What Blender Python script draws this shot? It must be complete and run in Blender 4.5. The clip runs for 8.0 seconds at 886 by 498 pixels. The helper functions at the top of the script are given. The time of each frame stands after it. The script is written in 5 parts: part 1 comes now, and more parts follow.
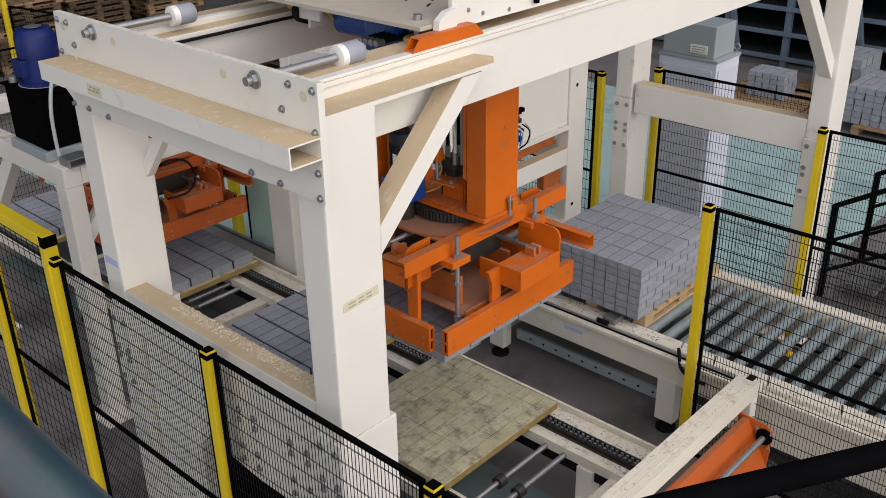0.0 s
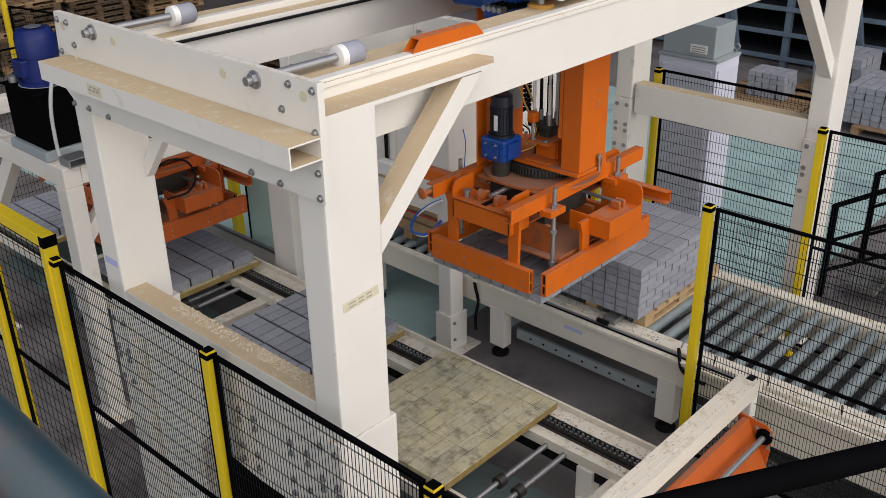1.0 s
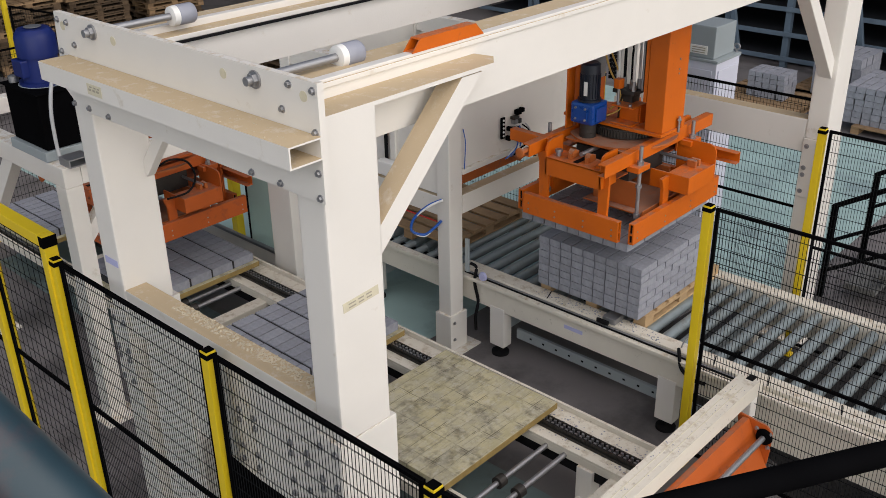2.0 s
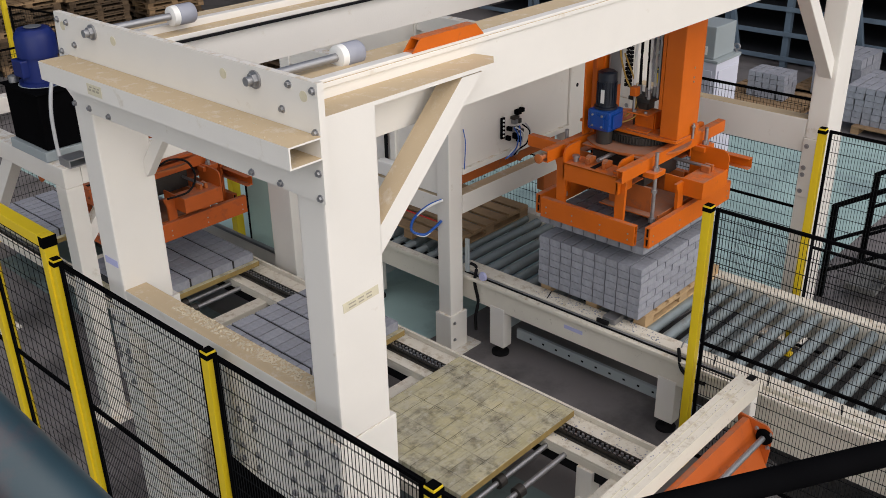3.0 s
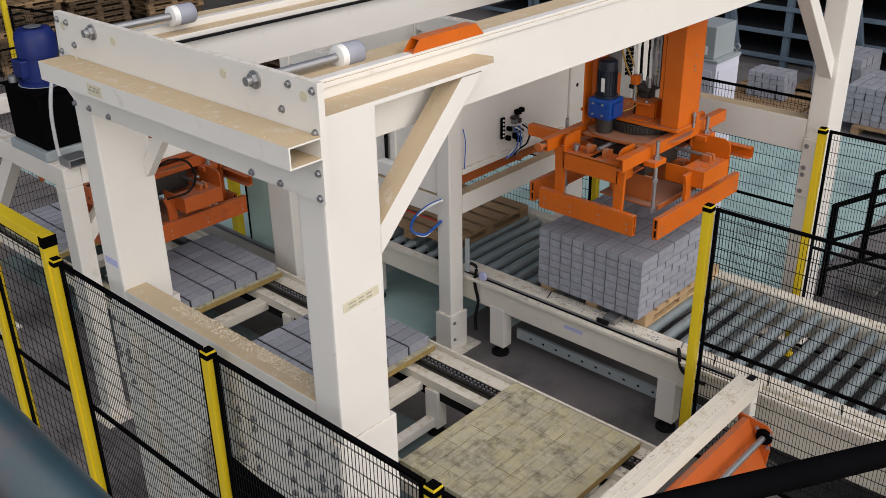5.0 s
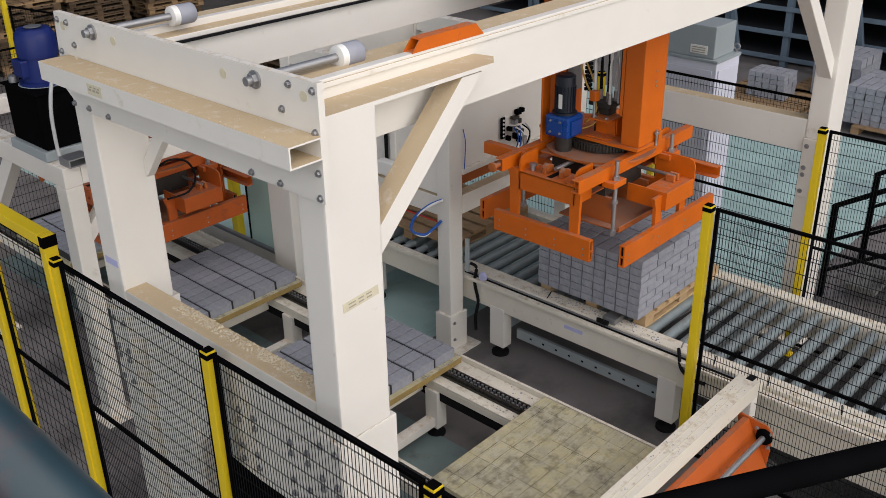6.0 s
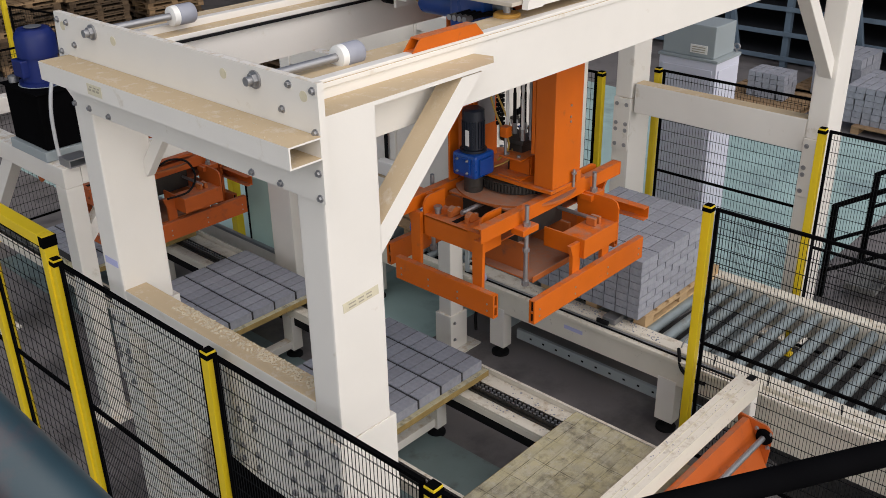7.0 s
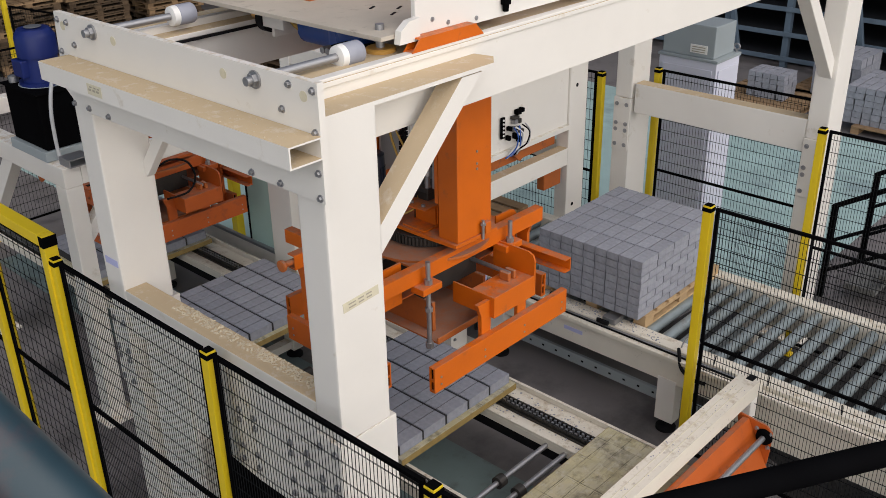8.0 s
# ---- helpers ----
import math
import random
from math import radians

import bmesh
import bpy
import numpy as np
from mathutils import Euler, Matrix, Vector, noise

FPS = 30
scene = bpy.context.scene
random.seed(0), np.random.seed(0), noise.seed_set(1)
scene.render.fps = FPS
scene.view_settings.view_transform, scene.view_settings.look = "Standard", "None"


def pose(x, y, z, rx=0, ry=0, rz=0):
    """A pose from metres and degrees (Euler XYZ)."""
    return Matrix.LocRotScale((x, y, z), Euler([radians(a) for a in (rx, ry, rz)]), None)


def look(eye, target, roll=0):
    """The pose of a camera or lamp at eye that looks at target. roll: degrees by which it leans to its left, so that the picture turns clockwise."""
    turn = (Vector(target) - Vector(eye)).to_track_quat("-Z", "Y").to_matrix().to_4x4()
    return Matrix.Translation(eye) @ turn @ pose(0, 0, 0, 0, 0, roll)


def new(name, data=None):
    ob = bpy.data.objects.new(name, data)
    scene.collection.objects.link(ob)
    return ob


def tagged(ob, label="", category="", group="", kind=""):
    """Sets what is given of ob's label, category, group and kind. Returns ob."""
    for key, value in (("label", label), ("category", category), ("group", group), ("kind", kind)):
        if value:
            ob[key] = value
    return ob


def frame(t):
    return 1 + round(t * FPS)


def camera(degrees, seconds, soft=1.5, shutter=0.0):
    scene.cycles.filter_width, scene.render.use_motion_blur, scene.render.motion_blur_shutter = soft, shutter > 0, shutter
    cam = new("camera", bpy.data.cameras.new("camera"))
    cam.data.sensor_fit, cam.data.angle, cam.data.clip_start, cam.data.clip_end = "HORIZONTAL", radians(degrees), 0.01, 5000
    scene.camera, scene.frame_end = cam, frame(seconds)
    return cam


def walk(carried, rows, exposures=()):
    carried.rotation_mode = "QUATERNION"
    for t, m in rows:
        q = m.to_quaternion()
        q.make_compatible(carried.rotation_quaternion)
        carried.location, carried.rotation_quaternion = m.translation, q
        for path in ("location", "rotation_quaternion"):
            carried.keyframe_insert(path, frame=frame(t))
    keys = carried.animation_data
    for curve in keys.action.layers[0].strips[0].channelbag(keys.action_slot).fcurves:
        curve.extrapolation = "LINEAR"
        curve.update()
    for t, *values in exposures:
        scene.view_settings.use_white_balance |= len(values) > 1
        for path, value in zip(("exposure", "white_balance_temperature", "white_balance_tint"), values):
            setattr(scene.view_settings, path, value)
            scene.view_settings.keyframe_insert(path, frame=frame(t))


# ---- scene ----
cam = camera(49.53, 8.0, soft=0.8)
VIEW = look((0, 0, 4.4), (3.9427, 3.6728, 1.7607), -1.02)
walk(cam, [(0.0, VIEW), (8.0, VIEW)])

# ---- world and light ----
world = bpy.data.worlds.new("hall_daylight")
scene.world = world
world.use_nodes = True
wn = world.node_tree.nodes
sky = wn.new("ShaderNodeTexSky")
sky.sky_type = "NISHITA"
sky.sun_disc = False
sky.sun_elevation = radians(39)
sky.sun_rotation = radians(162)
world.node_tree.links.new(sky.outputs[0], wn["Background"].inputs[0])
wn["Background"].inputs[1].default_value = 0.112
sun = new("sun", bpy.data.lights.new("sun", "SUN"))
sun.data.energy = 3.95
sun.data.angle = radians(110)
sun.data.color = (1.0, 0.92, 0.85)
sun.matrix_world = look((0.6, -6.0, 8.4), (4.5, 3.0, 0.5))
scene.view_settings.exposure = 0.0


# ---- materials ----
def material(name, colour, rough=0.5, metal=0.0, vary=0.12, scale=6.0, bump=0.05, bump_scale=60.0,
             dust=0.0, dust_colour=(0.50, 0.37, 0.21), stain=None, stain_scale=2.0, stain_level=0.55, random_tone=0.0, spec=0.5):
    """Painted, metal or mineral surface: tone variation at two scales, fine relief, settled dust, stains."""
    m = bpy.data.materials.new(name)
    m.use_nodes = True
    n, l = m.node_tree.nodes, m.node_tree.links
    p = n["Principled BSDF"]
    p.inputs["Metallic"].default_value = metal
    p.inputs["Specular IOR Level"].default_value = spec
    co = n.new("ShaderNodeTexCoord")
    geo = n.new("ShaderNodeNewGeometry")
    where = geo.outputs["Position"] if dust or stain else co.outputs["Object"]
    big = n.new("ShaderNodeTexNoise")
    big.inputs["Scale"].default_value = scale
    big.inputs["Detail"].default_value = 6
    l.new(where, big.inputs["Vector"])
    ramp = n.new("ShaderNodeMix")
    ramp.data_type = "RGBA"
    ramp.inputs["A"].default_value = (*[c * (1 - vary) for c in colour], 1)
    ramp.inputs["B"].default_value = (*[min(1, c * (1 + vary)) for c in colour], 1)
    l.new(big.outputs["Fac"], ramp.inputs["Factor"])
    out = ramp.outputs["Result"]
    if random_tone:
        info = n.new("ShaderNodeObjectInfo")
        hsv = n.new("ShaderNodeHueSaturation")
        mp = n.new("ShaderNodeMapRange")
        mp.inputs["To Min"].default_value = 1 - random_tone
        mp.inputs["To Max"].default_value = 1 + random_tone
        l.new(info.outputs["Random"], mp.inputs["Value"])
        l.new(mp.outputs[0], hsv.inputs["Value"])
        l.new(out, hsv.inputs["Color"])
        out = hsv.outputs[0]
    if stain:
        sn = n.new("ShaderNodeTexNoise")
        sn.inputs["Scale"].default_value = stain_scale
        sn.inputs["Detail"].default_value = 8
        sn.inputs["Roughness"].default_value = 0.65
        l.new(where, sn.inputs["Vector"])
        sr = n.new("ShaderNodeMapRange")
        sr.inputs["From Min"].default_value = stain_level
        sr.inputs["From Max"].default_value = stain_level + 0.14
        l.new(sn.outputs["Fac"], sr.inputs["Value"])
        mx = n.new("ShaderNodeMix")
        mx.data_type = "RGBA"
        l.new(sr.outputs[0], mx.inputs["Factor"])
        l.new(out, mx.inputs["A"])
        mx.inputs["B"].default_value = (*stain, 1)
        out = mx.outputs["Result"]
    rough_out = None
    if dust:
        sep = n.new("ShaderNodeSeparateXYZ")
        l.new(geo.outputs["True Normal"], sep.inputs[0])
        up = n.new("ShaderNodeMapRange")
        up.inputs["From Min"].default_value = 0.5
        up.inputs["From Max"].default_value = 0.72
        l.new(sep.outputs["Z"], up.inputs["Value"])
        dn = n.new("ShaderNodeTexNoise")
        dn.inputs["Scale"].default_value = 14
        dn.inputs["Detail"].default_value = 9
        dn.inputs["Roughness"].default_value = 0.7
        l.new(geo.outputs["Position"], dn.inputs["Vector"])
        dr = n.new("ShaderNodeMapRange")
        dr.inputs["From Min"].default_value = 0.62 - 0.5 * dust
        dr.inputs["From Max"].default_value = 0.78 - 0.3 * dust
        l.new(dn.outputs["Fac"], dr.inputs["Value"])
        mul = n.new("ShaderNodeMath")
        mul.operation = "MULTIPLY"
        l.new(up.outputs[0], mul.inputs[0])
        l.new(dr.outputs[0], mul.inputs[1])
        mx = n.new("ShaderNodeMix")
        mx.data_type = "RGBA"
        l.new(mul.outputs[0], mx.inputs["Factor"])
        l.new(out, mx.inputs["A"])
        mx.inputs["B"].default_value = (*dust_colour, 1)
        out = mx.outputs["Result"]
        rr = n.new("ShaderNodeMapRange")
        rr.inputs["To Min"].default_value = rough
        rr.inputs["To Max"].default_value = 0.95
        l.new(mul.outputs[0], rr.inputs["Value"])
        rough_out = rr.outputs[0]
    l.new(out, p.inputs["Base Color"])
    if rough_out is None:
        rr = n.new("ShaderNodeMapRange")
        rr.inputs["To Min"].default_value = max(0.02, rough - 0.1)
        rr.inputs["To Max"].default_value = min(1, rough + 0.1)
        l.new(big.outputs["Fac"], rr.inputs["Value"])
        rough_out = rr.outputs[0]
    l.new(rough_out, p.inputs["Roughness"])
    if bump:
        fine = n.new("ShaderNodeTexNoise")
        fine.inputs["Scale"].default_value = bump_scale
        fine.inputs["Detail"].default_value = 5
        l.new(where, fine.inputs["Vector"])
        b = n.new("ShaderNodeBump")
        b.inputs["Strength"].default_value = bump
        b.inputs["Distance"].default_value = 0.01
        l.new(fine.outputs["Fac"], b.inputs["Height"])
        l.new(b.outputs[0], p.inputs["Normal"])
    return m


def board_material():
    """Weathered production board: thin dark imprints of the pavers, grey cement film in patches, ochre wood, oil blots."""
    m = material("cement_stained_board", (0.47, 0.42, 0.25), 0.85, vary=0.45, scale=7, bump=0.3, bump_scale=90)
    n, l = m.node_tree.nodes, m.node_tree.links
    p = n["Principled BSDF"]
    out = p.inputs["Base Color"].links[0].from_socket
    co = n.new("ShaderNodeTexCoord")

    def noise_mask(scale, lo, hi, top, vector=None, detail=7, stretch=(1, 1, 1)):
        sc = n.new("ShaderNodeVectorMath")
        sc.operation = "MULTIPLY"
        sc.inputs[1].default_value = stretch
        l.new(vector or co.outputs["Object"], sc.inputs[0])
        t = n.new("ShaderNodeTexNoise")
        t.inputs["Scale"].default_value = scale
        t.inputs["Detail"].default_value = detail
        t.inputs["Roughness"].default_value = 0.68
        l.new(sc.outputs[0], t.inputs["Vector"])
        r = n.new("ShaderNodeMapRange")
        r.inputs["From Min"].default_value = lo
        r.inputs["From Max"].default_value = hi
        r.inputs["To Max"].default_value = top
        l.new(t.outputs["Fac"], r.inputs["Value"])
        return r.outputs[0]

    def blend(fac, a, b):
        mx = n.new("ShaderNodeMix")
        mx.data_type = "RGBA"
        l.new(fac, mx.inputs["Factor"])
        l.new(a, mx.inputs["A"])
        if isinstance(b, tuple):
            mx.inputs["B"].default_value = (*b, 1)
        else:
            l.new(b, mx.inputs["B"])
        return mx.outputs["Result"]

    warp = n.new("ShaderNodeTexNoise")
    warp.inputs["Scale"].default_value = 6.0
    l.new(co.outputs["Object"], warp.inputs["Vector"])
    add = n.new("ShaderNodeVectorMath")
    add.operation = "MULTIPLY_ADD"
    add.inputs[1].default_value = (0.012, 0.012, 0)
    l.new(warp.outputs["Color"], add.inputs[0])
    l.new(co.outputs["Object"], add.inputs[2])
    # grey cement film, paver by paver
    cells = n.new("ShaderNodeTexBrick")
    cells.offset = 0
    for key, value in (("Scale", 1.0), ("Brick Width", 0.222), ("Row Height", 0.1065), ("Mortar Size", 0.0), ("Bias", -0.1)):
        cells.inputs[key].default_value = value
    cells.inputs["Color1"].default_value = (0.50, 0.47, 0.37, 1)
    cells.inputs["Color2"].default_value = (0.25, 0.24, 0.205, 1)
    l.new(add.outputs[0], cells.inputs["Vector"])
    out = blend(noise_mask(4.0, 0.40, 0.62, 0.7), out, cells.outputs["Color"])
    # dark imprint lines, worn away in places
    for width, row, size in ((0.222, 0.1065, 0.0040), (0.222, 0.1065, 0.0016)):
        lines = n.new("ShaderNodeTexBrick")
        lines.offset = 0
        for key, value in (("Scale", 1.0), ("Brick Width", width), ("Row Height", row), ("Mortar Size", size), ("Mortar Smooth", 0.3)):
            lines.inputs[key].default_value = value
        shift = n.new("ShaderNodeVectorMath")
        shift.operation = "ADD"
        shift.inputs[1].default_value = (0.0, 0.0, 0.0) if size > 0.003 else (0.016, 0.012, 0.0)
        l.new(add.outputs[0], shift.inputs[0])
        l.new(shift.outputs[0], lines.inputs["Vector"])
        mul = n.new("ShaderNodeMath")
        mul.operation = "MULTIPLY"
        l.new(lines.outputs["Fac"], mul.inputs[0])
        l.new(noise_mask(7.0, 0.40 if size > 0.003 else 0.52, 0.60, 0.8), mul.inputs[1])
        out = blend(mul.outputs[0], out, (0.075, 0.065, 0.035))
    out = blend(noise_mask(9.0, 0.50, 0.68, 0.8, add.outputs[0]), out, (0.15, 0.135, 0.085))
    out = blend(noise_mask(3.5, 0.56, 0.70, 0.85, None, 10), out, (0.07, 0.062, 0.045))
    out = blend(noise_mask(1.0, 0.52, 0.68, 0.5, None, 5, (4.0, 40.0, 1.0)), out, (0.16, 0.15, 0.11))
    out = blend(noise_mask(20.0, 0.52, 0.66, 0.55), out, (0.52, 0.49, 0.40))
    l.new(out, p.inputs["Base Color"])
    return m


WHITE = material("cream_machine_paint", (0.75, 0.72, 0.665), 0.42, vary=0.06, scale=3, bump=0.04, dust=0.30,
                 stain=(0.56, 0.50, 0.41), stain_scale=6, stain_level=0.64)
RAILW = material("cream_conveyor_paint", (0.70, 0.655, 0.56), 0.5, vary=0.10, scale=4, bump=0.08, dust=0.22, dust_colour=(0.42, 0.34, 0.23),
                 stain=(0.30, 0.26, 0.20), stain_scale=17, stain_level=0.63)
DUSTY = material("cream_paint_under_dust", (0.75, 0.72, 0.665), 0.5, vary=0.06, scale=3, bump=0.07, bump_scale=110, dust=1.08, dust_colour=(0.54, 0.42, 0.265),
                 stain=(0.60, 0.54, 0.44), stain_scale=7, stain_level=0.63)
CLEAN = material("cream_paint_clean", (0.76, 0.73, 0.68), 0.4, vary=0.04, scale=3, bump=0.03)
ORANGE = material("orange_machine_paint", (0.58, 0.118, 0.003), 0.42, vary=0.14, scale=5, bump=0.05, dust=0.42,
                  dust_colour=(0.36, 0.17, 0.10), stain=(0.36, 0.10, 0.03), stain_scale=9, stain_level=0.62)
RUSTY = material("worn_orange_paint", (0.42, 0.11, 0.02), 0.6, vary=0.2, scale=7, bump=0.08, dust=0.8,
                 dust_colour=(0.33, 0.17, 0.11), stain=(0.22, 0.08, 0.04), stain_scale=8, stain_level=0.56)
AGED = material("aged_red_orange_paint", (0.43, 0.085, 0.010), 0.45, vary=0.15, scale=6, bump=0.05, dust=0.5,
                dust_colour=(0.27, 0.12, 0.07), stain=(0.26, 0.06, 0.02), stain_scale=9, stain_level=0.58)
YELLOW = material("safety_yellow_paint", (0.72, 0.52, 0.012), 0.45, vary=0.08, scale=6, bump=0.02,
                  stain=(0.45, 0.33, 0.05), stain_scale=14, stain_level=0.66)
BLACK = material("black_powder_coat", (0.003, 0.003, 0.0035), 0.85, vary=0.4, bump=0.1, spec=0.01)
RUBBER = material("black_rubber", (0.006, 0.006, 0.007), 0.7, vary=0.2, bump=0.05, spec=0.15)
WIRE = material("black_mesh_wire", (0.008, 0.009, 0.010), 0.6, vary=0.1, bump=0, spec=0.12)
STEEL = material("bright_steel", (0.40, 0.40, 0.41), 0.55, metal=1.0, vary=0.12, scale=12, bump=0.03)
ROLLER = material("zinc_plated_roller", (0.24, 0.28, 0.29), 0.42, metal=0.35, vary=0.18, scale=9, bump=0.04, random_tone=0.12,
                  stain=(0.22, 0.22, 0.20), stain_scale=11, stain_level=0.56)
CHAIN = material("oiled_chain_steel", (0.05, 0.048, 0.045), 0.45, metal=0.7, vary=0.3, scale=30, bump=0.05)
DARKSTEEL = material("dark_gear_steel", (0.06, 0.055, 0.05), 0.5, metal=0.6, vary=0.3, scale=20)
BLUE = material("blue_motor_enamel", (0.006, 0.055, 0.27), 0.3, vary=0.1, scale=8, bump=0.02)
MOTOR = material("blue_black_motor_enamel", (0.008, 0.012, 0.022), 0.4, vary=0.15, scale=10, bump=0.03)
NAVY = material("dark_blue_motor_enamel", (0.007, 0.017, 0.115), 0.42, vary=0.12, scale=8, bump=0.02, spec=0.3)
PAVER = material("grey_concrete_paver", (0.278, 0.287, 0.324), 0.9, vary=0.32, scale=26, bump=0.35, bump_scale=220, random_tone=0.08)
FLOOR = material("worn_concrete_floor", (0.168, 0.155, 0.155), 0.6, vary=0.25, scale=1.2, bump=0.06, bump_scale=40,
                 stain=(0.08, 0.075, 0.075), stain_scale=0.9, stain_level=0.5)
WOOD = material("pallet_pine_wood", (0.44, 0.30, 0.16), 0.75, vary=0.25, scale=10, bump=0.15, bump_scale=70, random_tone=0.15)
DARKWOOD = material("grey_brown_pallet_wood", (0.105, 0.068, 0.038), 0.9, vary=0.4, scale=9, bump=0.2, bump_scale=60, random_tone=0.35)
OLDWOOD = material("weathered_pallet_wood", (0.28, 0.18, 0.095), 0.85, vary=0.35, scale=9, bump=0.2, bump_scale=60, random_tone=0.25)
BOARD = board_material()
EDGEWOOD = material("ochre_board_edge", (0.30, 0.21, 0.07), 0.85, vary=0.4, scale=14, bump=0.3, bump_scale=80)
GREYBOX = material("grey_cabinet_paint", (0.31, 0.35, 0.365), 0.4, vary=0.05, scale=3, bump=0.02)
LILAC = material("pale_cabinet_paint", (0.62, 0.63, 0.72), 0.4, vary=0.04, scale=3, bump=0.02)
RACK = material("blue_grey_rack_steel", (0.105, 0.145, 0.19), 0.5, vary=0.3, scale=4, bump=0.03)
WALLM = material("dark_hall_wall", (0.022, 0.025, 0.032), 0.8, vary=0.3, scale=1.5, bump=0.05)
RED = material("red_marking_paint", (0.45, 0.03, 0.02), 0.5, vary=0.15, scale=10, bump=0.02)
WHITEPL = material("white_nylon", (0.78, 0.77, 0.74), 0.4, vary=0.04, bump=0.02)
GREYPL = material("scuffed_grey_polyurethane", (0.30, 0.31, 0.36), 0.5, vary=0.25, scale=14, bump=0.05)
AMBER = material("amber_polyurethane", (0.50, 0.27, 0.06), 0.4, vary=0.15, bump=0.03)
HOSEBLUE = material("blue_air_hose", (0.02, 0.10, 0.42), 0.35, vary=0.05, bump=0)
HOSEGREY = material("grey_cable_sleeve", (0.42, 0.43, 0.44), 0.5, vary=0.1, bump=0)
HOSEYEL = material("ochre_cable", (0.42, 0.26, 0.05), 0.5, vary=0.1, bump=0)
LABEL = material("dusty_paper_label", (0.62, 0.57, 0.42), 0.8, vary=0.15, scale=30, bump=0.05)
INK = material("faded_ink", (0.36, 0.33, 0.26), 0.8, vary=0.1, bump=0)
LILACLBL = material("pale_violet_label", (0.45, 0.46, 0.70), 0.5, vary=0.08, bump=0)
GLAZE = material("teal_floor_coating", (0.36, 0.50, 0.49), 0.45, vary=0.22, scale=1.6, bump=0.04,
                 stain=(0.25, 0.34, 0.35), stain_scale=1.3, stain_level=0.52)
TRAY = material("teal_grey_tray_sheet", (0.15, 0.20, 0.20), 0.4, vary=0.25, scale=3, bump=0.04,
                stain=(0.09, 0.10, 0.10), stain_scale=2.5, stain_level=0.52)
PIPE = material("blue_grey_rail_paint", (0.015, 0.036, 0.048), 0.45, vary=0.5, scale=5, bump=0.04, stain=(0.055, 0.035, 0.04), stain_scale=7, stain_level=0.45)
ROOF = material("galvanised_roof_sheet", (0.22, 0.23, 0.24), 0.6, vary=0.1, scale=2, bump=0.05)
CRUST = material("dried_sand_crust", (0.58, 0.50, 0.36), 0.95, vary=0.15, scale=20, bump=0.1)
SHADE_FLOOR = material("shade_black_floor", (0.022, 0.020, 0.019), 0.6, vary=0.4, scale=2.5, bump=0.06, bump_scale=40)
PANEL = material("pale_green_backdrop", (0.46, 0.63, 0.57), 0.3, vary=0.12, scale=3, bump=0.02)
DECK = material("dust_filmed_deck_paint", (0.46, 0.41, 0.34), 0.75, vary=0.18, scale=5, bump=0.08, stain=(0.30, 0.26, 0.21), stain_scale=12, stain_level=0.6)
JOINT_SHADE = material("joint_shade_black", (0.022, 0.022, 0.024), 0.95, vary=0.3, scale=30, bump=0.2)
CONCRETE = material("cast_concrete", (0.16, 0.16, 0.155), 0.85, vary=0.2, scale=5, bump=0.15)


# ---- mesh helpers ----
def box(bm, x0, x1, y0, y1, z0, z1, bevel=0.0, m=None):
    vs = [bm.verts.new((x, y, z)) for x in (x0, x1) for y in (y0, y1) for z in (z0, z1)]
    fs = [bm.faces.new([vs[i] for i in f]) for f in
          ((0, 1, 3, 2), (4, 6, 7, 5), (0, 4, 5, 1), (2, 3, 7, 6), (0, 2, 6, 4), (1, 5, 7, 3))]
    if bevel:
        es = list({e for f in fs for e in f.edges})
        r = bmesh.ops.bevel(bm, geom=es, offset=bevel, segments=2, affect="EDGES", profile=0.6)
        vs = list({v for f in r["faces"] for v in f.verts} | {v for v in vs if v.is_valid})
    if m is not None:
        bmesh.ops.transform(bm, matrix=m, verts=vs)
    return vs


def cyl(bm, a, b, r, seg=16, r2=None, cap=True):
    a, b = Vector(a), Vector(b)
    q = (b - a).to_track_quat("Z", "Y").to_matrix()
    r2 = r if r2 is None else r2
    rings = []
    for c, rad in ((a, r), (b, r2)):
        rings.append([bm.verts.new(c + q @ Vector((rad * math.cos(2 * math.pi * i / seg), rad * math.sin(2 * math.pi * i / seg), 0))) for i in range(seg)])
    for i in range(seg):
        f = bm.faces.new((rings[0][i], rings[0][(i + 1) % seg], rings[1][(i + 1) % seg], rings[1][i]))
        f.smooth = seg > 8
    if cap:
        bm.faces.new(rings[0][::-1])
        bm.faces.new(rings[1])
        for ring in rings:
            for i in range(seg):
                bm.edges.get((ring[i], ring[(i + 1) % seg])).smooth = False


